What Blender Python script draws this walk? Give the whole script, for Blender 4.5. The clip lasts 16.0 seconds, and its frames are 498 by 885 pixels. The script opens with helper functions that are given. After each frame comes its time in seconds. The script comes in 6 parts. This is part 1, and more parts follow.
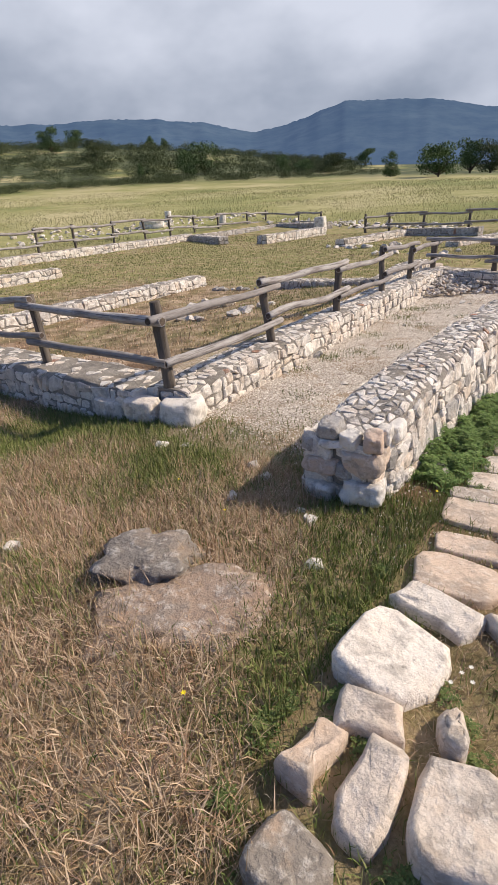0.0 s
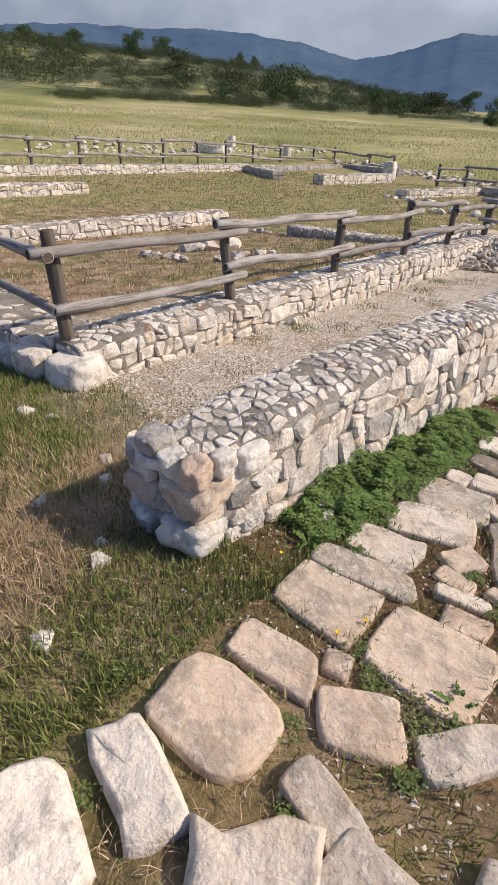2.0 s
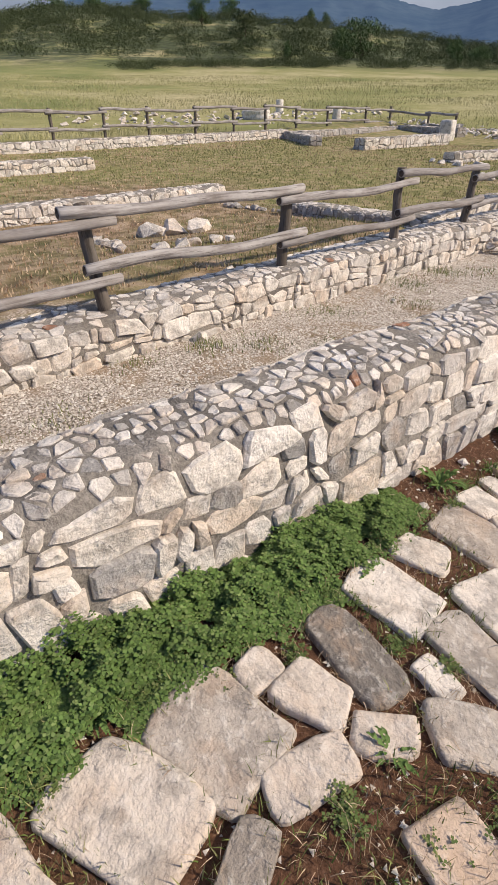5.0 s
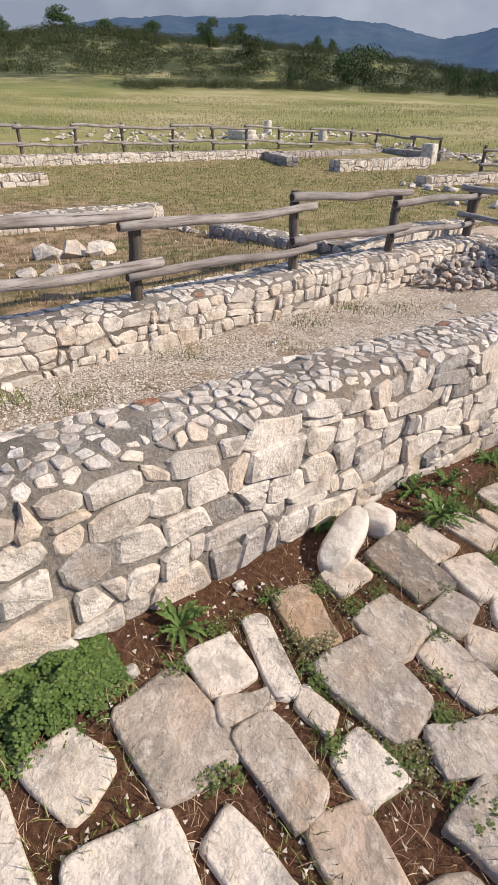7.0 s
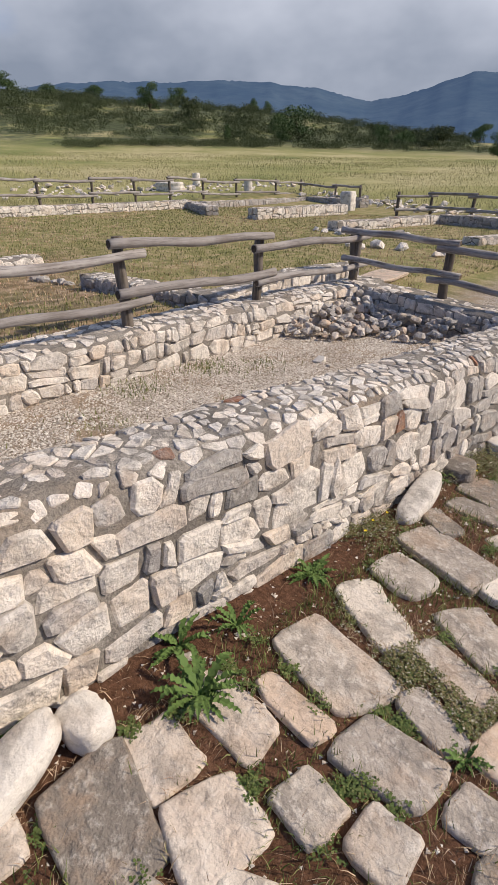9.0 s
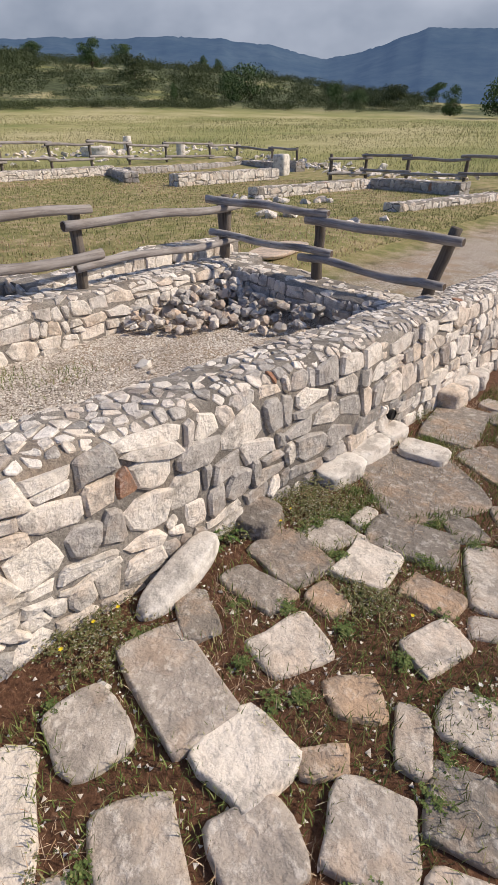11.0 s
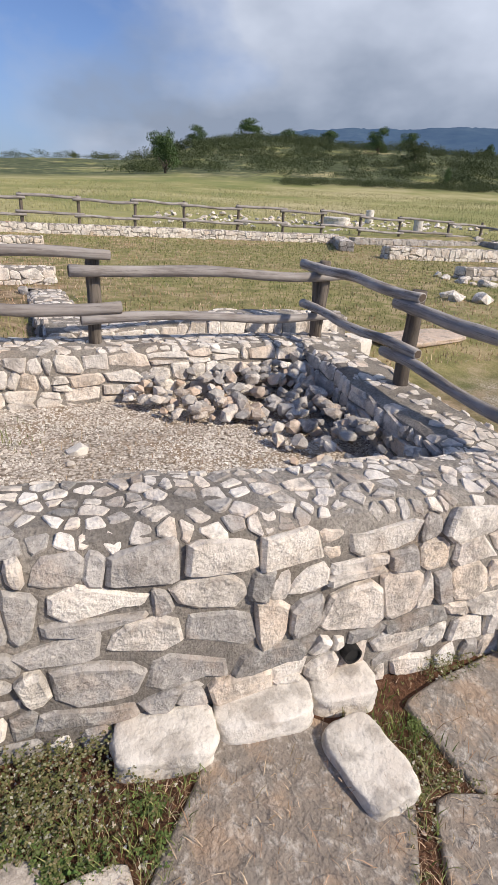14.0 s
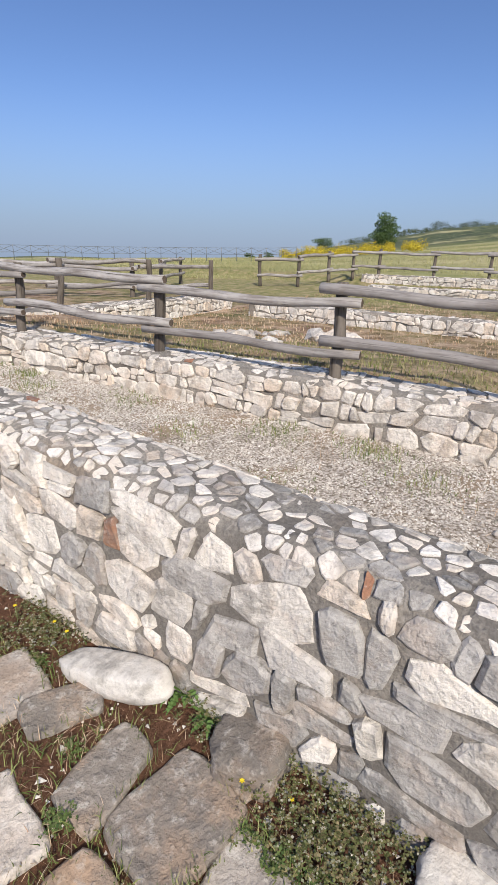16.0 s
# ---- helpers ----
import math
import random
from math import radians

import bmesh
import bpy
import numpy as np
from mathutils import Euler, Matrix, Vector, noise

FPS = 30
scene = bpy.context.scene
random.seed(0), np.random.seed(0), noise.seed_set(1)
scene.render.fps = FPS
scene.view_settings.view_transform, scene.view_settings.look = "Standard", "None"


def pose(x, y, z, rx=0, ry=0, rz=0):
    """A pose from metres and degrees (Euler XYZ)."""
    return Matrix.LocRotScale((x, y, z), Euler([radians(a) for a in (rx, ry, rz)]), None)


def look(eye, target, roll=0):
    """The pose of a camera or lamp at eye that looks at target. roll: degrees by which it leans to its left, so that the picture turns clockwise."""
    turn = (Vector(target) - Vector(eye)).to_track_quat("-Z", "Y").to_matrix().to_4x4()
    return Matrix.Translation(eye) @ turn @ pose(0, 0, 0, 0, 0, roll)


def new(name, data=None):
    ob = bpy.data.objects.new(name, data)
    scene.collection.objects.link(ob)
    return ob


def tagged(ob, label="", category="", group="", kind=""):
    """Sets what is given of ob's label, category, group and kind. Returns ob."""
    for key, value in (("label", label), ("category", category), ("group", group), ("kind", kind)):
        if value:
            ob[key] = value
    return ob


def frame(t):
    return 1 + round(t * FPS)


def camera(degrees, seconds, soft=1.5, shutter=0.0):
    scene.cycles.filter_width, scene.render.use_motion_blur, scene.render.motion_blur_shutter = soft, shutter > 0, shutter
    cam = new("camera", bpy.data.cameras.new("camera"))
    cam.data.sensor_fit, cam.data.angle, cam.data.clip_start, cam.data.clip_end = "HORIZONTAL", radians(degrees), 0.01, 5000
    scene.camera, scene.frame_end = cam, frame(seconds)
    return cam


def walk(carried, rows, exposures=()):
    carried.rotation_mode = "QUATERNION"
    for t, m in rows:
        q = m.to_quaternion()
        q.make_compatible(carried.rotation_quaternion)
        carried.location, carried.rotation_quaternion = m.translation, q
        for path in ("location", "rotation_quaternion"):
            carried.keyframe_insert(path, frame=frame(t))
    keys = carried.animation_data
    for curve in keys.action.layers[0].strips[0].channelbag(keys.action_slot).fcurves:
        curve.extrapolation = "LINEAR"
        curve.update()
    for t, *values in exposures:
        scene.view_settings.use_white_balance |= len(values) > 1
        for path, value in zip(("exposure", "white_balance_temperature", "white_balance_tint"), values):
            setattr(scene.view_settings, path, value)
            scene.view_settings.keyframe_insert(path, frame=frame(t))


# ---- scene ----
cam = camera(52.7, 16.0, soft=1.3)
METRES, EYE, TILT, LEAN, TURN = 10.0, 1.66, -25.5, 4.0, 36.6
ROWS = [
    (0.0, 0.0, 0.0, 0.0, 0.0, 0.0, -0.0),
    (0.5, 0.0295, 0.013, 0.0142, 1.97, -0.13, -2.5),
    (1.0, 0.0519, 0.0385, 0.0191, 1.93, -0.78, -4.51),
    (1.5, 0.0709, 0.0608, 0.028, 2.73, -3.49, -6.75),
    (2.0, 0.0996, 0.0847, 0.036, 5.17, -6.42, -8.85),
    (2.5, 0.1112, 0.1097, 0.0454, 5.91, -9.96, -7.24),
    (3.0, 0.1296, 0.1312, 0.0529, 6.66, -11.6, -6.2),
    (5.5, 0.233, 0.2505, 0.1156, 14.41, -10.12, -11.8),
    (6.0, 0.26, 0.2742, 0.1259, 15.77, -9.94, -13.72),
    (6.5, 0.2824, 0.3005, 0.1387, 13.68, -9.15, -12.17),
    (7.0, 0.307, 0.3257, 0.1506, 12.67, -8.65, -10.74),
    (7.5, 0.3206, 0.3535, 0.1612, 13.26, -7.97, -10.09),
    (8.0, 0.3345, 0.3767, 0.1724, 13.39, -6.83, -9.68),
    (8.5, 0.3614, 0.3962, 0.1819, 12.31, -4.46, -10.29),
    (9.0, 0.3862, 0.4261, 0.1917, 7.99, -3.26, -7.8),
    (9.5, 0.4154, 0.4496, 0.1999, 4.36, -3.29, -5.61),
    (10.0, 0.4451, 0.4707, 0.2126, 2.99, -4.29, -5.19),
    (12.5, 0.5477, 0.5993, 0.2667, 10.64, -7.55, -9.01),
    (13.0, 0.5627, 0.6319, 0.2778, 14.47, -5.79, -11.39),
    (13.5, 0.5735, 0.6598, 0.2925, 18.65, -3.27, -13.96),
    (14.0, 0.5866, 0.6809, 0.3057, 28.06, -4.31, -19.2),
    (14.5, 0.5855, 0.6939, 0.3108, 42.35, -7.7, -23.15),
    (15.0, 0.5796, 0.6985, 0.3141, 57.31, -12.17, -24.93),
    (15.5, 0.5799, 0.6972, 0.313, 73.43, -18.15, -26.59),
    (16.0, 0.5835, 0.6909, 0.3089, 84.58, -22.22, -26.99),
]
walk(cam, [(t, pose(0, 0, EYE, 0, 0, TURN) @ pose(0, 0, 0, TILT, LEAN, 0) @ pose(METRES * x, METRES * y, METRES * z, 90 + pitch, roll, yaw)) for t, x, y, z, yaw, pitch, roll in ROWS],
     [(0.0, 0.08, 7000, 13), (1.0, 0.06, 7000, 13), (3.0, -0.04, 7000, 13), (5.5, -0.06, 7000, 13), (7.0, -0.02, 7000, 13), (9.0, -0.16, 6950, 13), (10.0, -0.10, 6950, 13), (12.5, -0.06, 6850, 12), (13.5, 0.06, 6750, 12), (14.5, 0.0, 6600, 11), (16.0, 0.02, 6350, 10)])

# ---- light ----
SUN_DIR = Vector((0.60, 0.52, 0.62)).normalized()
sun = new("sun", bpy.data.lights.new("sun", "SUN"))
sun.data.energy, sun.data.angle, sun.data.color = 4.5, radians(2.0), (1.0, 0.90, 0.76)
sun.matrix_world = look(SUN_DIR * 50, (0, 0, 0))

world = bpy.data.worlds.new("sky")
scene.world = world
world.use_nodes = True
wt = world.node_tree
wt.nodes.clear()


def wnode(kind, **values):
    n = wt.nodes.new(kind)
    for key, value in values.items():
        n.inputs[int(key[1:])].default_value = value
    return n


w_out = wt.nodes.new("ShaderNodeOutputWorld")
w_bg = wt.nodes.new("ShaderNodeBackground")
w_sky = wt.nodes.new("ShaderNodeTexSky")
w_sky.sky_type, w_sky.sun_disc = "NISHITA", False
w_sky.sun_elevation = math.asin(SUN_DIR.z)
w_sky.sun_rotation = math.atan2(SUN_DIR.x, SUN_DIR.y)
w_sky.air_density, w_sky.dust_density, w_sky.ozone_density = 1.0, 0.15, 4.0
w_co = wt.nodes.new("ShaderNodeTexCoord")
w_map = wt.nodes.new("ShaderNodeMapping")
w_map.inputs[3].default_value = (1.0, 1.0, 1.7)
wt.links.new(w_co.outputs["Generated"], w_map.inputs[0])
w_noise = wnode("ShaderNodeTexNoise")
w_noise.inputs["Scale"].default_value, w_noise.inputs["Detail"].default_value = 2.1, 6.0
w_noise.inputs["Roughness"].default_value = 0.52
wt.links.new(w_map.outputs[0], w_noise.inputs["Vector"])
# cloud bank over the mountains, clear towards the plain
w_dot = wt.nodes.new("ShaderNodeVectorMath")
w_dot.operation = "DOT_PRODUCT"
w_dot.inputs[1].default_value = (-math.sin(radians(22)), math.cos(radians(22)), 0.0)
wt.links.new(w_co.outputs["Generated"], w_dot.inputs[0])
w_bank = wt.nodes.new("ShaderNodeMath")
w_bank.operation = "MULTIPLY_ADD"
w_bank.inputs[1].default_value, w_bank.inputs[2].default_value = 0.80, -0.36
wt.links.new(w_dot.outputs["Value"], w_bank.inputs[0])
w_sum = wt.nodes.new("ShaderNodeMath")
wt.links.new(w_noise.outputs[0], w_sum.inputs[0])
wt.links.new(w_bank.outputs[0], w_sum.inputs[1])
# extra cloud overhead, out of view, added to whiten the fill light
w_over = wt.nodes.new("ShaderNodeMapRange")
w_over.interpolation_type = "SMOOTHSTEP"
w_over.inputs[1].default_value, w_over.inputs[2].default_value, w_over.inputs[3].default_value, w_over.inputs[4].default_value = 0.52, 0.80, 0.0, 0.28
w_all = wt.nodes.new("ShaderNodeMath")
w_mask = wt.nodes.new("ShaderNodeValToRGB")
w_mask.color_ramp.elements[0].position, w_mask.color_ramp.elements[1].position = 0.44, 0.66
w_up = wt.nodes.new("ShaderNodeSeparateXYZ")
wt.links.new(w_co.outputs["Generated"], w_up.inputs[0])
wt.links.new(w_up.outputs[2], w_over.inputs[0])
wt.links.new(w_sum.outputs[0], w_all.inputs[0])
wt.links.new(w_over.outputs[0], w_all.inputs[1])
wt.links.new(w_all.outputs[0], w_mask.inputs[0])
w_n2 = wnode("ShaderNodeTexNoise")
w_n2.inputs["Scale"].default_value, w_n2.inputs["Detail"].default_value = 2.6, 5.0
w_map2 = wt.nodes.new("ShaderNodeMapping")
w_map2.inputs[1].default_value, w_map2.inputs[3].default_value = (3.1, 1.7, 0.4), (1.0, 1.0, 1.8)
wt.links.new(w_co.outputs["Generated"], w_map2.inputs[0])
wt.links.new(w_map2.outputs[0], w_n2.inputs["Vector"])
w_tone = wt.nodes.new("ShaderNodeValToRGB")
w_tone.color_ramp.elements[0].position, w_tone.color_ramp.elements[0].color = 0.34, (3.2, 3.95, 5.3, 1)
w_tone.color_ramp.elements[1].position, w_tone.color_ramp.elements[1].color = 0.62, (7.0, 7.9, 9.6, 1)
w_xyz = wt.nodes.new("ShaderNodeSeparateXYZ")
wt.links.new(w_co.outputs["Generated"], w_xyz.inputs[0])
w_lift = wt.nodes.new("ShaderNodeMath")
w_lift.operation = "MULTIPLY_ADD"
w_lift.inputs[1].default_value, w_lift.inputs[2].default_value = 0.36, -0.08
wt.links.new(w_xyz.outputs[2], w_lift.inputs[0])
w_shade = wt.nodes.new("ShaderNodeMath")
wt.links.new(w_n2.outputs[0], w_shade.inputs[0])
wt.links.new(w_lift.outputs[0], w_shade.inputs[1])
wt.links.new(w_shade.outputs[0], w_tone.inputs[0])
w_mix = wt.nodes.new("ShaderNodeMix")
w_mix.data_type = "RGBA"
wt.links.new(w_mask.outputs[0], w_mix.inputs[0])
w_tint = wt.nodes.new("ShaderNodeMix")
w_tint.data_type, w_tint.blend_type = "RGBA", "MULTIPLY"
w_tint.inputs[0].default_value, w_tint.inputs[7].default_value = 1.0, (1.12, 1.16, 1.40, 1)
wt.links.new(w_sky.outputs[0], w_tint.inputs[6])
w_low = wt.nodes.new("ShaderNodeMapRange")
w_low.interpolation_type = "SMOOTHSTEP"
w_low.inputs[1].default_value, w_low.inputs[2].default_value, w_low.inputs[3].default_value, w_low.inputs[4].default_value = -0.02, 0.26, 0.92, 0.0
wt.links.new(w_xyz.outputs[2], w_low.inputs[0])
w_haze = wt.nodes.new("ShaderNodeMix")
w_haze.data_type = "RGBA"
w_haze.inputs[7].default_value = (3.2, 4.2, 6.0, 1)
wt.links.new(w_low.outputs[0], w_haze.inputs[0])
wt.links.new(w_tint.outputs[2], w_haze.inputs[6])
wt.links.new(w_haze.outputs[2], w_mix.inputs[6])
wt.links.new(w_tone.outputs[0], w_mix.inputs[7])
wt.links.new(w_mix.outputs[2], w_bg.inputs[0])
w_bg.inputs[1].default_value = 0.086
wt.links.new(w_bg.outputs[0], w_out.inputs[0])


# ---- materials ----
class Mat:
    """A node material: principled surface with helpers for noise, ramps and masks."""

    def __init__(self, name, rough=0.9):
        self.m = bpy.data.materials.new(name)
        self.m.use_nodes = True
        self.t = self.m.node_tree
        self.b = self.t.nodes["Principled BSDF"]
        self.b.inputs["Roughness"].default_value = rough
        self.b.inputs["Specular IOR Level"].default_value = 0.25
        self.geo = self.t.nodes.new("ShaderNodeNewGeometry")
        self.pos = self.geo.outputs["Position"]

    def link(self, a, b):
        self.t.links.new(a, b)

    def noise(self, scale, detail=5.0, rough=0.6, stretch=None, vector=None):
        n = self.t.nodes.new("ShaderNodeTexNoise")
        n.inputs["Scale"].default_value, n.inputs["Detail"].default_value = scale, detail
        n.inputs["Roughness"].default_value = rough
        v = vector or self.pos
        if stretch:
            k = self.t.nodes.new("ShaderNodeMapping")
            k.inputs[3].default_value = stretch
            self.link(v, k.inputs[0])
            v = k.outputs[0]
        self.link(v, n.inputs["Vector"])
        return n.outputs[0]

    def voronoi(self, scale, feature="F1", out=0):
        n = self.t.nodes.new("ShaderNodeTexVoronoi")
        n.feature = feature
        n.inputs["Scale"].default_value = scale
        self.link(self.pos, n.inputs["Vector"])
        return n.outputs[out]

    def ramp(self, fac, *stops):
        r = self.t.nodes.new("ShaderNodeValToRGB")
        e = r.color_ramp.elements
        while len(e) < len(stops):
            e.new(0.5)
        for one, (p, c) in zip(e, stops):
            one.position = p
            one.color = (c, c, c, 1) if isinstance(c, (int, float)) else (*c, 1)
        self.link(fac, r.inputs[0])
        return r.outputs[0]

    def mix(self, fac, a, b, blend="MIX"):
        n = self.t.nodes.new("ShaderNodeMix")
        n.data_type, n.blend_type = "RGBA", blend
        for v, i in ((fac, 0), (a, 6), (b, 7)):
            if isinstance(v, (int, float)):
                n.inputs[i].default_value = v if i == 0 else (v, v, v, 1)
            elif isinstance(v, tuple):
                n.inputs[i].default_value = (*v, 1)
            else:
                self.link(v, n.inputs[i])
        return n.outputs[2]

    def math(self, op, a, b=0.0, c=0.0):
        n = self.t.nodes.new("ShaderNodeMath")
        n.operation = op
        for v, i in ((a, 0), (b, 1), (c, 2)):
            if isinstance(v, (int, float)):
                n.inputs[i].default_value = v
            else:
                self.link(v, n.inputs[i])
        return n.outputs[0]

    def axis(self, i):
        n = self.t.nodes.new("ShaderNodeSeparateXYZ")
        self.link(self.pos, n.inputs[0])
        return n.outputs[i]

    def step(self, v, lo, hi):
        n = self.t.nodes.new("ShaderNodeMapRange")
        n.interpolation_type = "SMOOTHSTEP"
        n.inputs[1].default_value, n.inputs[2].default_value = lo, hi
        self.link(v, n.inputs[0])
        return n.outputs[0]

    def piece(self):
        """A random number for each object mixed with one for each loose island."""
        o = self.t.nodes.new("ShaderNodeObjectInfo").outputs["Random"]
        return self.math("FRACT", self.math("ADD", o, self.geo.outputs["Random Per Island"]))

    def done(self, colour, bump=None, strength=0.4, distance=0.01):
        if isinstance(colour, tuple):
            self.b.inputs["Base Color"].default_value = (*colour, 1)
        else:
            self.link(colour, self.b.inputs["Base Color"])
        if bump is not None:
            n = self.t.nodes.new("ShaderNodeBump")
            n.inputs["Strength"].default_value, n.inputs["Distance"].default_value = strength, distance
            self.link(bump, n.inputs["Height"])
            self.link(n.outputs[0], self.b.inputs["Normal"])
        return self.m


def stone_material(name, tones, lichen=0.35, dark=(0.10, 0.095, 0.085), warm=0.25, grain=0.75, relief=1.0):
    """Weathered limestone: a tone for each piece, pale and grey patches, tan stain, lichen specks and a chipped relief."""
    m = Mat(name, 0.88)
    r = m.piece()
    base = m.ramp(r, *[(i / (len(tones) - 1), c) for i, c in enumerate(tones)])
    big = m.noise(8, 7, 0.60)
    mid = m.noise(24, 6, 0.66)
    fine = m.noise(110, 4, 0.7)
    grey = m.mix(0.60, base, (0.24, 0.215, 0.19))
    col = m.mix(m.ramp(big, (0.49, 0.0), (0.60, 0.9)), base, grey)
    col = m.mix(m.ramp(mid, (0.52, 0.0), (0.62, 0.85 * grain)), col, m.mix(0.45, base, (0.86, 0.82, 0.76)))
    col = m.mix(m.math("MULTIPLY", m.ramp(m.noise(5.5, 5), (0.50, 0.0), (0.64, 1.0)), warm), col, (0.54, 0.36, 0.23))
    spots = m.ramp(m.noise(40, 6, 0.78), (0.62 - 0.12 * lichen, 0.0), (0.68, 1.0))
    col = m.mix(m.math("MULTIPLY", spots, 0.75 * lichen + 0.15), col, dark)
    veins = m.ramp(m.noise(17, 5, 0.6, (1.0, 1.0, 2.2)), (0.478, 0.0), (0.496, 0.55 * grain), (0.514, 0.0))
    col = m.mix(veins, col, m.mix(0.7, col, (0.10, 0.085, 0.07)))
    col = m.mix(m.ramp(fine, (0.32, 0.26 * grain), (0.50, 0.0)), col, m.mix(0.5, col, (0.10, 0.085, 0.07)))
    h = m.math("ADD", m.math("MULTIPLY", big, 1.3), m.math("ADD", m.math("MULTIPLY", mid, 0.55), m.math("MULTIPLY", fine, 0.10)))
    return m.done(col, h, 1.0, 0.032 * relief * (0.4 + 0.6 * grain))


WHITE = [(0.78, 0.72, 0.64), (0.86, 0.80, 0.72), (0.64, 0.59, 0.53), (0.88, 0.83, 0.76), (0.78, 0.66, 0.54), (0.58, 0.54, 0.50), (0.85, 0.79, 0.71)]
PAVE = [(0.58, 0.47, 0.38), (0.64, 0.50, 0.39), (0.53, 0.42, 0.34), (0.67, 0.53, 0.42), (0.61, 0.48, 0.38)]
m_stone = stone_material("limestone_rubble", WHITE, 0.30, grain=0.85)
m_top = stone_material("capping_stone", [(0.84, 0.79, 0.72), (0.70, 0.65, 0.59), (0.88, 0.83, 0.77), (0.80, 0.71, 0.61), (0.62, 0.58, 0.54), (0.87, 0.81, 0.74)], 0.15)
m_grey = stone_material("grey_rubble", [(0.40, 0.38, 0.36), (0.56, 0.53, 0.50), (0.32, 0.31, 0.30), (0.50, 0.46, 0.42)], 0.40)
m_pave = stone_material("paving_limestone", PAVE, 0.28, warm=0.3, grain=0.65, relief=0.62)
m_pave_pale = stone_material("pale_paving", [(0.68, 0.60, 0.52), (0.64, 0.55, 0.47), (0.72, 0.64, 0.56)], 0.30, warm=0.25, grain=0.7, relief=0.75)
m_pave_dark = stone_material("lichened_paving", [(0.25, 0.22, 0.19), (0.31, 0.27, 0.23), (0.21, 0.187, 0.165), (0.36, 0.315, 0.27), (0.27, 0.23, 0.195)], 0.6, warm=0.4)
m_pave_white = stone_material("white_paving", [(0.76, 0.69, 0.61), (0.80, 0.73, 0.65), (0.72, 0.65, 0.57)], 0.45, warm=0.15, grain=0.7, relief=0.7)
m_pave_grey = stone_material("grey_paving", [(0.48, 0.425, 0.37), (0.56, 0.495, 0.43), (0.42, 0.37, 0.325), (0.52, 0.445, 0.375)], 0.42, warm=0.3, grain=0.9, relief=0.65)
m_pave_tan = stone_material("tan_paving", [(0.50, 0.36, 0.25), (0.46, 0.32, 0.22), (0.54, 0.41, 0.30)], 0.3, warm=0.3, grain=0.6)
m_bed = stone_material("brown_bedrock", [(0.38, 0.28, 0.21), (0.33, 0.245, 0.19)], 0.35)
m_stain = stone_material("lichen_stained_rubble", [(0.36, 0.34, 0.32), (0.48, 0.45, 0.42), (0.28, 0.27, 0.255), (0.54, 0.51, 0.48)], 0.6)
m_white = stone_material("white_limestone", [(0.74, 0.70, 0.64), (0.70, 0.66, 0.60), (0.77, 0.73, 0.67)], 0.16, warm=0.12, grain=0.5, relief=0.6)
m_rock = stone_material("lichen_rock", [(0.26, 0.225, 0.195), (0.21, 0.185, 0.16)], 0.6)
m_brick = stone_material("terracotta", [(0.40, 0.20, 0.12), (0.34, 0.17, 0.11)], 0.35)


def mortar_material():
    m = Mat("lime_mortar", 0.95)
    n = m.noise(4, 6, 0.65)
    f = m.noise(70, 4, 0.7)
    col = m.mix(m.ramp(n, (0.35, 0.0), (0.65, 1.0)), (0.25, 0.225, 0.195), (0.42, 0.385, 0.34))
    col = m.mix(m.ramp(m.noise(2.3, 4), (0.56, 0.0), (0.70, 0.6)), col, (0.33, 0.25, 0.18))
    col = m.mix(m.ramp(m.noise(1.4, 5, 0.65), (0.52, 0.0), (0.62, 0.65)), col, (0.15, 0.135, 0.12))
    col = m.mix(m.ramp(f, (0.35, 0.6), (0.6, 0.0)), col, (0.10, 0.09, 0.08))
    return m.done(col, m.math("ADD", f, n), 0.9, 0.012)


m_mortar = mortar_material()


def wood_material(name, a, b):
    m = Mat(name, 0.85)
    tc = m.t.nodes.new("ShaderNodeTexCoord").outputs["Object"]
    g = m.math("ADD", m.math("MULTIPLY", m.noise(34, 6, 0.7, (1, 1, 0.05), tc), 0.6), m.math("MULTIPLY", m.noise(14, 4, 0.7, (1, 1, 0.16), tc), 0.4))
    s = m.noise(3, 4, 0.6, None, tc)
    col = m.mix(m.ramp(g, (0.40, 0.0), (0.50, 0.7), (0.62, 1.0)), a, b)
    col = m.mix(m.ramp(m.noise(60, 4, 0.7, (1, 1, 0.03), tc), (0.34, 0.85), (0.42, 0.0)), col, (0.03, 0.025, 0.02))
    col = m.mix(m.ramp(s, (0.45, 0.0), (0.7, 0.7)), col, m.mix(0.5, a, (0.20, 0.15, 0.11)))
    o = m.t.nodes.new("ShaderNodeObjectInfo").outputs["Random"]
    col = m.mix(m.math("MULTIPLY", o, 0.55), col, a)
    return m.done(col, g, 0.8, 0.01)


m_rail = wood_material("weathered_log", (0.19, 0.17, 0.16), (0.54, 0.51, 0.485))
m_post = wood_material("dark_post", (0.07, 0.058, 0.048), (0.22, 0.19, 0.16))
m_cut = wood_material("cut_end", (0.05, 0.04, 0.035), (0.16, 0.12, 0.09))


def blade_material(name, *tones, patch=1.1, shade=0.35):
    m = Mat(name, 0.75)
    r = m.geo.outputs["Random Per Island"]
    col = m.ramp(r, *[(i / (len(tones) - 1), c) for i, c in enumerate(tones)])
    big = m.noise(patch, 4)
    col = m.mix(m.ramp(big, (0.40, 0.0), (0.62, shade)), col, m.mix(0.5, col, (0.05, 0.06, 0.015)))
    m.b.inputs["Subsurface Weight"].default_value = 0.0
    return m.done(col)


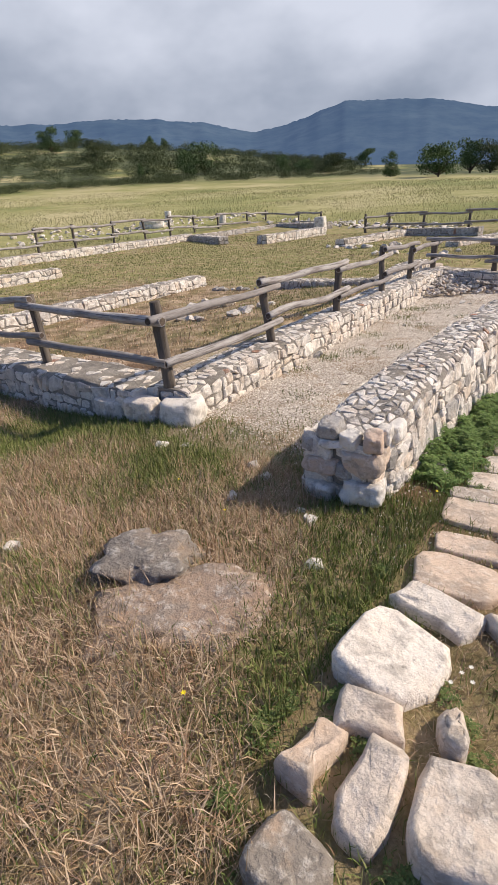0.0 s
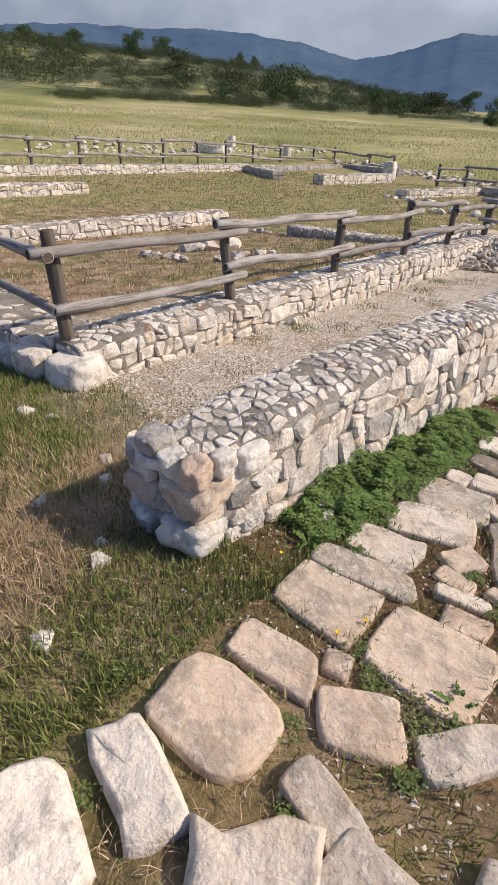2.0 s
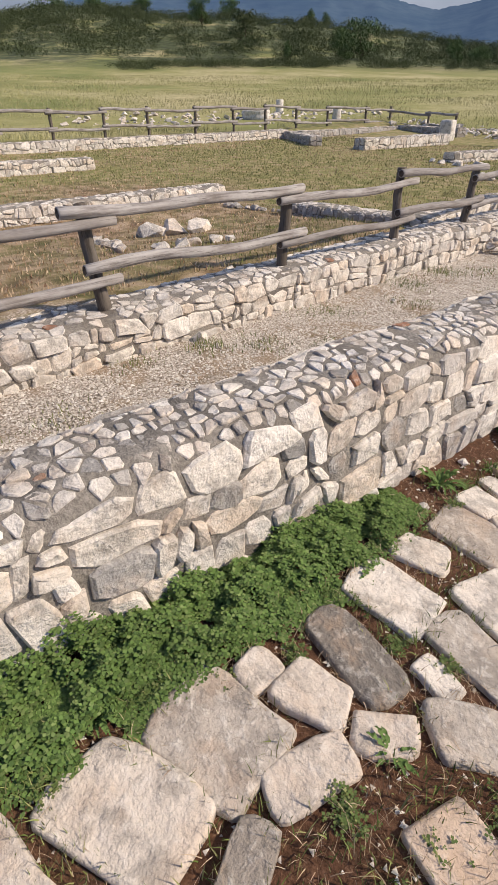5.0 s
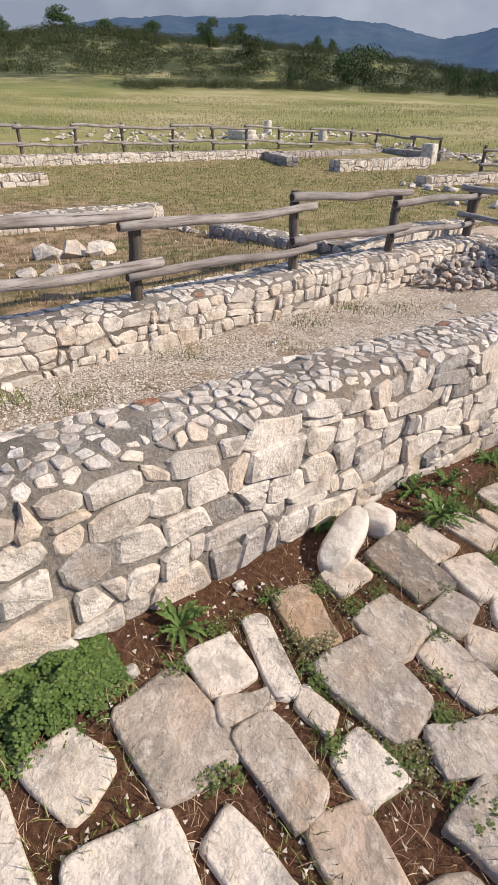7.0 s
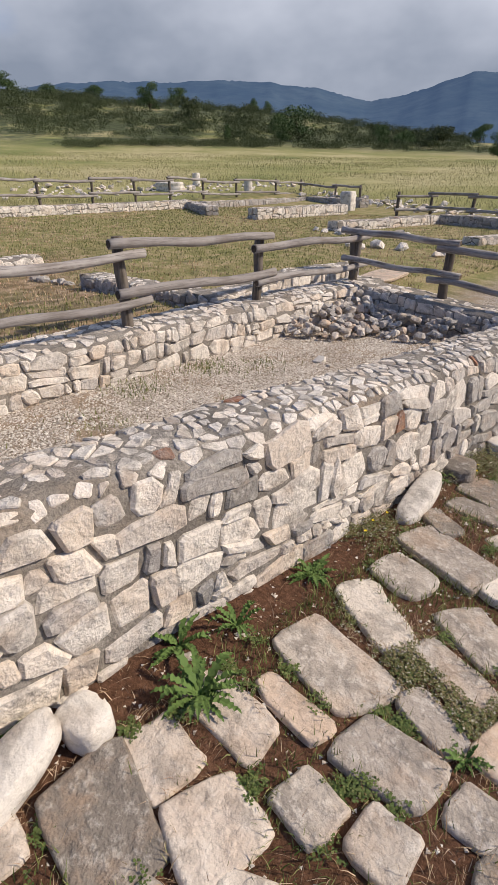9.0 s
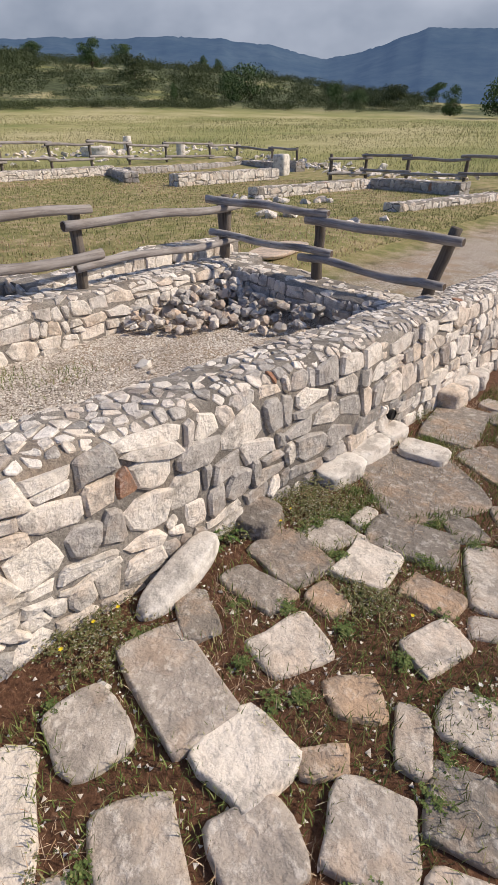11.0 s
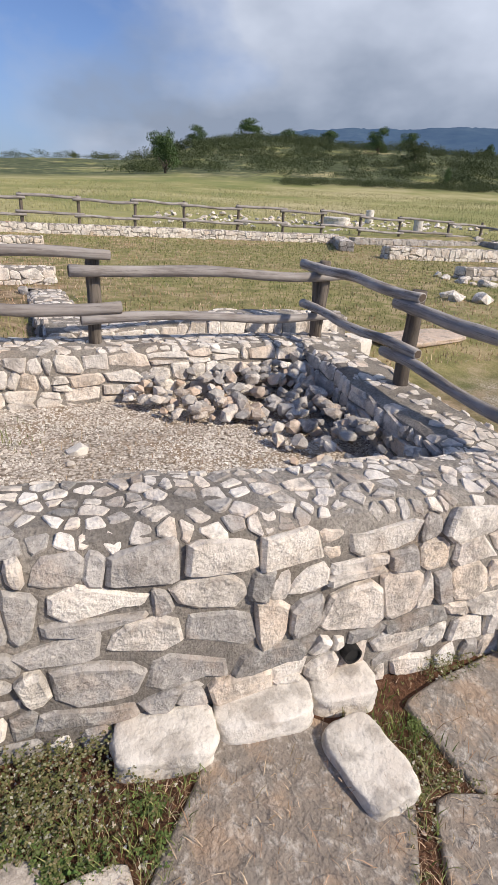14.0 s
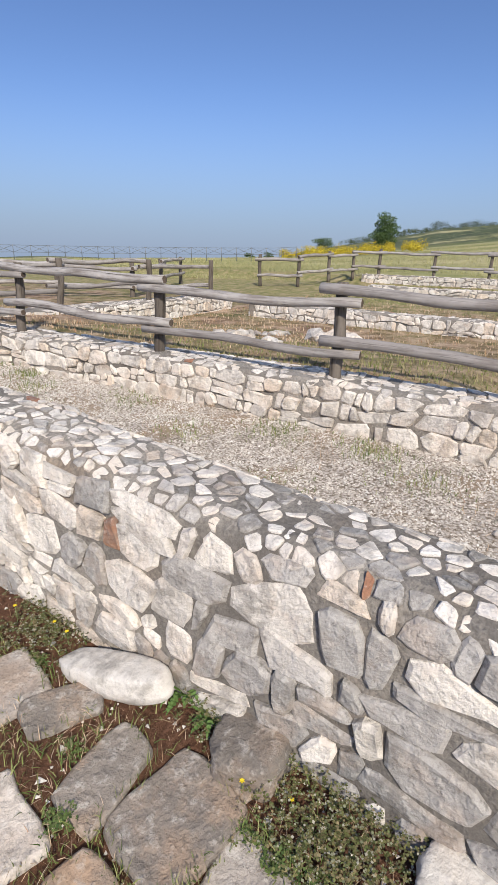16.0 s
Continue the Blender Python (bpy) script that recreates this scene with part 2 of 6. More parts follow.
m_dry = blade_material("dry_grass", (0.62, 0.44, 0.30), (0.76, 0.60, 0.44), (0.44, 0.26, 0.17), (0.36, 0.24, 0.13), (0.70, 0.53, 0.38), (0.26, 0.20, 0.10), patch=2.5, shade=0.6)
m_green = blade_material("green_grass", (0.12, 0.18, 0.04), (0.21, 0.25, 0.075), (0.08, 0.13, 0.03), (0.38, 0.36, 0.16), (0.24, 0.29, 0.09))
m_tall = blade_material("tall_meadow_grass", (0.46, 0.42, 0.22), (0.36, 0.36, 0.16), (0.56, 0.50, 0.30), (0.28, 0.30, 0.11), (0.50, 0.45, 0.25), patch=0.11, shade=0.75)
m_leaf = blade_material("clover_leaf", (0.11, 0.20, 0.05), (0.17, 0.27, 0.075), (0.07, 0.13, 0.035), (0.23, 0.31, 0.11))
m_weed = blade_material("weed_leaf", (0.085, 0.15, 0.04), (0.12, 0.20, 0.055), (0.06, 0.11, 0.03), (0.16, 0.24, 0.08))
m_herb = blade_material("olive_herb", (0.10, 0.12, 0.04), (0.16, 0.15, 0.06), (0.06, 0.075, 0.025), (0.28, 0.22, 0.12), (0.12, 0.15, 0.045), (0.45, 0.42, 0.34))
m_herb_green = blade_material("green_herb", (0.09, 0.14, 0.04), (0.15, 0.20, 0.06), (0.06, 0.10, 0.03), (0.22, 0.24, 0.09))
m_lawn = blade_material("lawn_blade", (0.19, 0.22, 0.07), (0.27, 0.28, 0.11), (0.14, 0.17, 0.05), (0.44, 0.38, 0.22), (0.36, 0.31, 0.16), patch=0.6, shade=0.5)
m_bush = blade_material("shrub_leaf", (0.05, 0.072, 0.03), (0.085, 0.11, 0.045), (0.035, 0.052, 0.022), (0.13, 0.15, 0.07))
m_tree = blade_material("tree_leaf", (0.06, 0.11, 0.04), (0.09, 0.15, 0.05), (0.04, 0.075, 0.03), (0.13, 0.19, 0.07))
m_broom = blade_material("broom_blossom", (0.62, 0.47, 0.03), (0.72, 0.56, 0.05), (0.50, 0.38, 0.03), (0.12, 0.16, 0.04))
m_flower = Mat("yellow_flower", 0.6).done((0.75, 0.58, 0.03))
m_daisy = Mat("white_flower", 0.6).done((0.75, 0.73, 0.66))


def bark_material():
    m = Mat("bark", 0.95)
    n = m.noise(12, 5, 0.6, (1, 1, 0.3))
    return m.done(m.ramp(n, (0.3, (0.05, 0.04, 0.03)), (0.7, (0.14, 0.11, 0.085))), n, 0.8, 0.02)


m_bark = bark_material()


def pebble_material():
    m = Mat("gravel_pebble", 0.9)
    r = m.geo.outputs["Random Per Island"]
    return m.done(m.ramp(r, (0.0, (0.60, 0.53, 0.46)), (0.3, (0.80, 0.75, 0.68)), (0.5, (0.44, 0.375, 0.31)), (0.75, (0.85, 0.81, 0.75)), (1.0, (0.56, 0.48, 0.40))))


m_pebble = pebble_material()


def ground_material():
    m = Mat("ground_soil_and_turf", 0.97)
    x, y = m.axis(0), m.axis(1)
    n1, n2, n3 = m.noise(0.55, 5, 0.6), m.noise(3.2, 6, 0.65), m.noise(38, 6, 0.75)
    n4 = m.noise(0.06, 4, 0.6)
    turf = m.ramp(n2, (0.36, (0.12, 0.125, 0.045)), (0.5, (0.25, 0.22, 0.10)), (0.64, (0.44, 0.33, 0.21)))
    dry = m.ramp(n2, (0.36, (0.17, 0.11, 0.07)), (0.5, (0.34, 0.23, 0.15)), (0.62, (0.52, 0.39, 0.28)))
    lush = m.math("MAXIMUM", m.step(y, 8.5, 11.5), m.step(m.math("MULTIPLY", x, -1.0), 10.0, 13.0))
    lush = m.math("MULTIPLY", lush, m.math("SUBTRACT", 1.0, m.step(x, -3.6, -2.6)))
    turf = m.mix(lush, turf, m.ramp(n2, (0.34, (0.17, 0.19, 0.06)), (0.5, (0.29, 0.27, 0.11)), (0.66, (0.44, 0.35, 0.20))))
    col = m.mix(m.math("MULTIPLY", m.ramp(n1, (0.40, 0.0), (0.60, 1.0)), m.math("MULTIPLY_ADD", lush, -0.75, 1.0)), turf, dry)
    # gravel lane between the two walls
    wob = m.math("MULTIPLY_ADD", n2, 1.0, -0.5)
    lane = m.math("MULTIPLY", m.step(m.math("ADD", x, wob), -3.75, -3.35), m.math("SUBTRACT", 1.0, m.step(m.math("ADD", x, wob), -1.2, -0.9)))
    lane = m.math("MULTIPLY", lane, m.step(m.math("ADD", y, m.math("MULTIPLY", wob, 1.6)), 2.2, 3.4))
    lane = m.math("MULTIPLY", lane, m.math("SUBTRACT", 1.0, m.step(y, 11.2, 11.8)))
    court = m.math("MULTIPLY", m.step(m.math("ADD", x, wob), -3.6, -2.6), m.step(m.math("ADD", y, wob), 12.3, 13.2))
    court = m.math("MULTIPLY", court, m.math("SUBTRACT", 1.0, m.step(x, -0.8, -0.2)))
    lane = m.math("MAXIMUM", lane, m.math("MULTIPLY", court, 0.9))
    grav = m.ramp(m.voronoi(52, "F1", 0), (0.0, (0.76, 0.69, 0.61)), (0.4, (0.58, 0.51, 0.44)), (0.75, (0.26, 0.21, 0.16)))
    grav = m.mix(m.ramp(m.noise(2.1, 6, 0.65), (0.50, 0.0), (0.60, 0.75)), grav, (0.37, 0.27, 0.18))
    col = m.mix(lane, col, grav)
    # red-brown soil of the road verge
    road = m.math("MULTIPLY", m.step(x, -1.05, -0.9), m.math("SUBTRACT", 1.0, m.step(x, 2.4, 3.4)))
    road = m.math("MULTIPLY", road, m.math("MULTIPLY", m.step(m.math("ADD", y, wob), 1.6, 3.4), m.math("SUBTRACT", 1.0, m.step(y, 16.0, 19.0))))
    soil = m.ramp(n3, (0.3, (0.075, 0.035, 0.020)), (0.55, (0.15, 0.075, 0.045)), (0.75, (0.25, 0.15, 0.10)))
    col = m.mix(road, col, soil)
    # open meadow outside the ruins
    out = m.math("MAXIMUM", m.math("SUBTRACT", 1.0, m.step(m.math("ADD", x, m.math("MULTIPLY", wob, 2.0)), -22.5, -19.5)), m.step(m.math("ADD", y, m.math("MULTIPLY", wob, 3.0)), 27.0, 31.0))
    mead = m.ramp(n4, (0.36, (0.21, 0.24, 0.08)), (0.5, (0.37, 0.35, 0.15)), (0.62, (0.54, 0.47, 0.27)))
    mead = m.mix(m.ramp(m.noise(0.9, 6, 0.7), (0.35, 0.5), (0.62, 0.0)), mead, (0.19, 0.21, 0.07))
    col = m.mix(out, col, mead)
    col = m.mix(m.ramp(n3, (0.3, 0.55), (0.55, 0.0)), col, m.mix(0.6, col, (0.03, 0.022, 0.012)))
    # scrub on the far hillside
    far = m.t.nodes.new("ShaderNodeVectorMath")
    far.operation = "LENGTH"
    m.link(m.pos, far.inputs[0])
    scr = m.math("MULTIPLY", m.step(far.outputs["Value"], 105, 150), m.ramp(m.noise(0.05, 6, 0.72), (0.37, 0.0), (0.47, 1.0)))
    col = m.mix(scr, col, m.ramp(m.noise(0.22, 6, 0.7), (0.38, (0.045, 0.06, 0.03)), (0.55, (0.10, 0.12, 0.055)), (0.66, (0.26, 0.25, 0.14))))
    return m.done(col, m.math("ADD", n3, m.math("MULTIPLY", n2, 1.5)), 0.8, 0.025)


m_ground = ground_material()


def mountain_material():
    m = Mat("hazy_wooded_mountain", 1.0)
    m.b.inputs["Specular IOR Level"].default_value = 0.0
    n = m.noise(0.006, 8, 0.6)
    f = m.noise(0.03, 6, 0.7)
    # blue of the distant air is put into the base colours
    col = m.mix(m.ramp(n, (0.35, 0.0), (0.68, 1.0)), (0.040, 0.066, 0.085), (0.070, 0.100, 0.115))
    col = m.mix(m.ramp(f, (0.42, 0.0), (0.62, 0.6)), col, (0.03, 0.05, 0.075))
    # faint blue emission stands for haze in front of the slopes
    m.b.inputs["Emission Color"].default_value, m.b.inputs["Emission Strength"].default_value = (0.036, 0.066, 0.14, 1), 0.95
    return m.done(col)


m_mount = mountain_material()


# ---- geometry helpers ----
def smooth(a, b, v):
    t = min(1.0, max(0.0, (v - a) / (b - a)))
    return t * t * (3 - 2 * t)


def curve_at(table, v):
    """Linear interpolation in a short table of (place, value)."""
    return float(np.interp(v, [a for a, _ in table], [b for _, b in table]))


MEADOW = [(-180, -1.5), (-60, -0.5), (0, 0.8), (13, 1.1), (27, 2.0), (44, 2.7), (60, 3.0), (75, 2.9), (93, 2.1), (105, 0.8), (116, -0.3), (135, -0.8), (180, -1.5)]
HILL = [(-180, -2.0), (-60, -1.0), (0, 1.0), (13, 1.5), (22, 2.2), (28, 2.7), (38, 4.2), (45, 5.0), (55, 5.9), (69, 6.1), (74, 5.2), (79, 4.0), (93, 3.2), (102, 2.5), (107, 1.6), (115, 0.3), (118, -0.5), (146, -1.2), (180, -2.0)]
RIDGE = [(-180, 0.0), (-30, 1.5), (0, 4.0), (10, 5.6), (14, 6.2), (18, 7.2), (22, 7.7), (27, 8.0), (30, 7.2), (33, 6.5), (36, 6.2), (40, 7.2), (45, 7.8), (50, 8.0), (54, 7.8), (60, 7.8), (66, 7.3), (70, 6.5), (73, 5.6), (78, 3.5), (86, 0.0), (180, 0.0)]


def ground_z(x, y):
    """Height of the ground anywhere on the site and round it."""
    road = 0.220 - 0.0765 * min(15.0, max(-2.5, y))
    inner = 0.06 - 0.0285 * min(12.0, max(0.0, y))
    mid = -3.16 - 0.0627 * (min(12.0, max(2.5, y)) - 2.86)
    bank = smooth(2.75, 3.1, y) * (1 - smooth(8.8, 9.8, y))
    lawn = curve_at([(-24, 0.40), (-20, 0.36), (-19.2, 0.10), (-14, 0.0), (-9, -0.10), (-4, -0.13)], x) + bank * (0.36 - 0.013 * (y - 3)) * smooth(-7.5, -3.8, x)
    t = smooth(mid - 0.02, mid - 0.25, x) if 2.9 < y < 11.9 else smooth(-3.2, -4.4, x)
    inner += (lawn - inner) * t
    lawn_side = smooth(2.2, 2.7, y)
    k = smooth(-1.45, -0.95, x) * lawn_side + smooth(-3.0, -0.6, x) * (1 - lawn_side)
    z = inner + (road - inner) * k
    r = math.hypot(x - 0.2, y - 6.0)
    if r > 24:
        a = math.degrees(math.atan2(-(x - 0.2), y - 6.0))
        e1, e2 = math.tan(radians(curve_at(MEADOW, a))), math.tan(radians(curve_at(HILL, a)))
        h1, h2 = 1.2 + 130 * e1, 1.2 + 300 * e2
        base = 0.3
        if r < 130:
            t = (r - 24) / 106
            zz = base + (h1 - base) * (0.75 * t + 0.25 * t * t)
        elif r < 300:
            zz = h1 + (h2 - h1) * smooth(115, 300, r)
        else:
            zz = h2 - (r - 300) * 0.05
        z += (zz - z) * smooth(24, 34, r)
        z += noise.noise(Vector((x * 0.02, y * 0.02, 0))) * min(2.5, (r - 24) * 0.008)
    return max(z, -60.0)


def mesh_from(name, verts, faces, material, smooth_shade=False):
    me = bpy.data.meshes.new(name)
    me.from_pydata([tuple(v) for v in verts], [], faces)
    me.materials.append(material)
    if smooth_shade:
        me.polygons.foreach_set("use_smooth", [True] * len(me.polygons))
    me.update()
    return me


def thing(name, label, category, kind="", group="", at=(0, 0, 0)):
    ob = new(name)
    ob.location = at
    return tagged(ob, label, category, group, kind)


def part(name, bm, material, parent, label=""):
    me = bpy.data.meshes.new(name)
    bm.to_mesh(me)
    bm.free()
    me.materials.append(material)
    ob = new(name, me)
    ob.parent = parent
    return tagged(ob, label)


def voronoi_cells(seeds, gap, reach):
    """Convex cells round plane seeds, each shrunk by half a joint."""
    pts = np.array(seeds)
    cells = []
    for i, p in enumerate(pts):
        poly = [(p[0] - reach, p[1] - reach), (p[0] + reach, p[1] - reach), (p[0] + reach, p[1] + reach), (p[0] - reach, p[1] + reach)]
        d = pts - p
        near = np.argsort((d * d).sum(1))[1:20]
        for j in near:
            n = d[j]
            ln = math.hypot(*n)
            if ln > 2.2 * reach or ln < 1e-6:
                continue
            nx, ny = n / ln
            lim = nx * p[0] + ny * p[1] + ln / 2 - gap / 2
            res = []
            for k in range(len(poly)):
                a, b = poly[k], poly[(k + 1) % len(poly)]
                da, db = nx * a[0] + ny * a[1] - lim, nx * b[0] + ny * b[1] - lim
                if da <= 0:
                    res.append(a)
                if da * db < 0:
                    t = da / (da - db)
                    res.append((a[0] + t * (b[0] - a[0]), a[1] + t * (b[1] - a[1])))
            poly = res
            if len(poly) < 3:
                break
        cells.append(poly if len(poly) > 2 else None)
    return cells


def fewer(poly, n):
    """Drop the least telling corners until n are left, so that a stone reads as a rough block."""
    poly = list(poly)
    while len(poly) > n:
        def loss(k):
            a, b, c = poly[k - 1], poly[k], poly[(k + 1) % len(poly)]
            return abs((b[0] - a[0]) * (c[1] - a[1]) - (b[1] - a[1]) * (c[0] - a[0]))
        poly.pop(min(range(len(poly)), key=loss))
    return poly


def soften(poly, rng, cut=0.24, rough=0.0):
    """Cut a polygon's corners once and jog the points a little."""
    res = []
    for k in range(len(poly)):
        a, b = poly[k], poly[(k + 1) % len(poly)]
        ln = math.hypot(b[0] - a[0], b[1] - a[1])
        if ln < 0.012:
            res.append(((a[0] + b[0]) / 2, (a[1] + b[1]) / 2))
            continue
        for t in (cut, 1 - cut):
            j = rough * ln
            res.append((a[0] + t * (b[0] - a[0]) + rng.uniform(-j, j), a[1] + t * (b[1] - a[1]) + rng.uniform(-j, j)))
    return res


def slab_shape(poly, place, rng, low, high, rim=0.008, dome=0.2, inner=False):
    """Vertices and faces of one stone: buried foot, edge, worn rim and an uneven face. place(u, v, h) gives the world point."""
    cx, cy = sum(p[0] for p in poly) / len(poly), sum(p[1] for p in poly) / len(poly)
    n = len(poly)
    tilt_u, tilt_v = rng.uniform(-1, 1) * dome, rng.uniform(-1, 1) * dome
    far = [max(0.004, math.hypot(p[0] - cx, p[1] - cy)) for p in poly]
    rad = max(far)
    size = max(min(high, 0.05), 0.012)
    rings = [(0.0, low, 0.0), (0.0, high - min(rim, 0.6 * size), 0.10), (rim, high, 0.10)]
    if inner:
        rings += [(rim + 0.009, high, 0.05), (-0.58, high, 0.12)]
    vs = []
    for k, (inset, h, jog) in enumerate(rings):
        for p, f in zip(poly, far):
            s = -inset if inset < 0 else max(0.3, 1 - inset / f)
            du, dv = (p[0] - cx) * s, (p[1] - cy) * s
            hh = h if k == 0 else h + size * (tilt_u * du + tilt_v * dv) / rad + rng.uniform(-jog, jog) * size
            vs.append(place(cx + du, cy + dv, hh))
    vs.append(place(cx, cy, high + rng.uniform(-0.10, 0.12) * size))
    fs = []
    m = len(rings)
    for r in range(m - 1):
        for k in range(n):
            fs.append((r * n + k, r * n + (k + 1) % n, (r + 1) * n + (k + 1) % n, (r + 1) * n + k))
    for k in range(n):
        fs.append(((m - 1) * n + k, (m - 1) * n + (k + 1) % n, m * n))
    return vs, fs


def stone_object(name, shape, material, parent, rounded=False):
    """One stone as an object of its own, its origin at its middle."""
    vs, fs = shape
    c = [sum(v[i] for v in vs) / len(vs) for i in range(3)]
    me = mesh_from(name, [(v[0] - c[0], v[1] - c[1], v[2] - c[2]) for v in vs], fs, material, rounded)
    ob = new(name, me)
    ob.parent = parent
    ob.location = c
    return ob


class Heap:
    """Gathers many shapes into one mesh."""

    def __init__(self):
        self.v, self.f = [], []

    def add(self, shape):
        n = len(self.v)
        self.v.extend(shape[0])
        self.f.extend(tuple(i + n for i in f) for f in shape[1])

    def put(self, name, material, parent=None, smooth_shade=False, kind="stuff", label="", category=""):
        if not self.v:
            return None
        ob = new(name, mesh_from(name, self.v, self.f, material, smooth_shade))
        ob.parent = parent
        return tagged(ob, label, category, "", kind)


# ---- ground, hills and mountains ----
def build_ground():
    radii = [0.0] + [0.3 * (i + 1) for i in range(90)]
    while radii[-1] < 3600:
        radii.append(radii[-1] * 1.045)
    n = 320
    vs, fs = [], []
    cx, cy = -2.0, 7.0
    for i, r in enumerate(radii):
        for k in range(n):
            a = 2 * math.pi * k / n
            x, y = cx + r * math.cos(a), cy + r * math.sin(a)
            z = ground_z(x, y)
            if r < 40:
                z += 0.018 * noise.noise(Vector((x * 1.7, y * 1.7, 3))) + 0.010 * noise.noise(Vector((x * 6, y * 6, 7)))
            vs.append((x, y, z))
    for i in range(len(radii) - 1):
        for k in range(n):
            a, b = i * n + k, i * n + (k + 1) % n
            fs.append((a, b, b + n, a + n) if i else (a, b + n, a + n))
    ob = new("ground", mesh_from("ground", vs, fs, m_ground, True))
    tagged(ob, "uneven turf, red soil and gravel ground of the ruins", "ground", kind="structure")


build_ground()


def build_mountains():
    vs, fs = [], []
    steps, rows = 520, 18
    for i in range(steps + 1):
        a = -40 + 130 * i / steps
        top = 1600 * math.tan(radians(curve_at(RIDGE, a)))
        top += 4 * noise.noise(Vector((a * 0.7, 0, 5)))
        for k in range(rows + 1):
            t = k / rows
            crest = 2.4 * noise.noise(Vector((a * 4.3, 0, 2))) if k == rows else 0.0
            r = 700 + 900 * t
            z = crest - 40 + (top + 40) * (t ** 0.9) + (6 * noise.noise(Vector((a * 0.22, t * 5, 9))) if k < rows else 0) * min(1.0, top / 60)
            vs.append((-r * math.sin(radians(a)), r * math.cos(radians(a)), z))
    for i in range(steps):
        for k in range(rows):
            a = i * (rows + 1) + k
            fs.append((a, a + rows + 1, a + rows + 2, a + 1))
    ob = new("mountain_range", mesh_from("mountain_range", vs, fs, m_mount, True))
    tagged(ob, "wooded mountain range under low cloud, blue distance haze painted in", "mountains", kind="structure")


build_mountains()


# ---- rubble walls ----
class Wall:
    """A straight rubble wall from a to b with rounded shoulders; top is a table of (distance, height)."""

    def __init__(self, a, b, width, top, base, radius=0.07, batter=0.04):
        self.a, self.b = Vector((*a, 0)), Vector((*b, 0))
        self.length = (self.b - self.a).length
        self.dir = (self.b - self.a).normalized()
        self.side = Vector((self.dir.y, -self.dir.x, 0))
        self.width, self.top, self.base, self.radius, self.batter = width, top, base, radius, batter
        self.flat = width / 2 - radius

    def height(self, u):
        return curve_at(self.top, u) + 0.022 * noise.noise(Vector((u * 1.3, self.a.x, self.a.y))) + 0.012 * noise.noise(Vector((u * 5.1, self.a.y, 2)))

    def place(self, u, w, d):
        s, a = (1 if w >= 0 else -1), abs(w)
        arc = self.radius * math.pi / 2
        h = self.height(u)
        wob = 0.018 * noise.noise(Vector((u * 1.1, s * 3.0, self.a.x)))
        if a <= self.flat:
            v, z, nv, nz = a, h, 0.0, 1.0
        elif a <= self.flat + arc:
            t = (a - self.flat) / self.radius
            v, z = self.flat + self.radius * math.sin(t), h - self.radius * (1 - math.cos(t))
            nv, nz = math.sin(t), math.cos(t)
        else:
            e = a - self.flat - arc
            v, z, nv, nz = self.width / 2 + self.batter * e, h - self.radius - e, 1.0, 0.0
        p = self.a + self.dir * u + self.side * (s * (v + nv * d + wob))
        return (p.x, p.y, z + nz * d)

    def face_reach(self):
        """How far the unrolled surface goes down a side."""
        hi = max(h for _, h in self.top)
        return self.flat + self.radius * math.pi / 2 + hi - self.radius - self.base

    def core(self, name, parent):
        n = max(2, int(self.length / (0.045 if self.width < 0.45 or self.length < 10 else 0.09)))
        reach = self.face_reach() + 0.25
        ws = np.linspace(-reach, reach, 41)
        vs, fs = [], []
        for i in range(n + 1):
            u = self.length * i / n
            for w in ws:
                vs.append(self.place(u, float(w), 0.0015 + 0.009 * noise.noise(Vector((u * 7, float(w) * 7, 4))) + 0.006 * noise.noise(Vector((u * 19, float(w) * 19, 6)))))
        m = len(ws)
        for i in range(n):
            for k in range(m - 1):
                q = i * m + k
                fs.append((q, q + m, q + m + 1, q + 1))
        fs.append(tuple(range(m)))
        fs.append(tuple(reversed(range(n * m, n * m + m))))
        ob = new(name, mesh_from(name, vs, fs, m_mortar))
        ob.parent = parent
        return ob


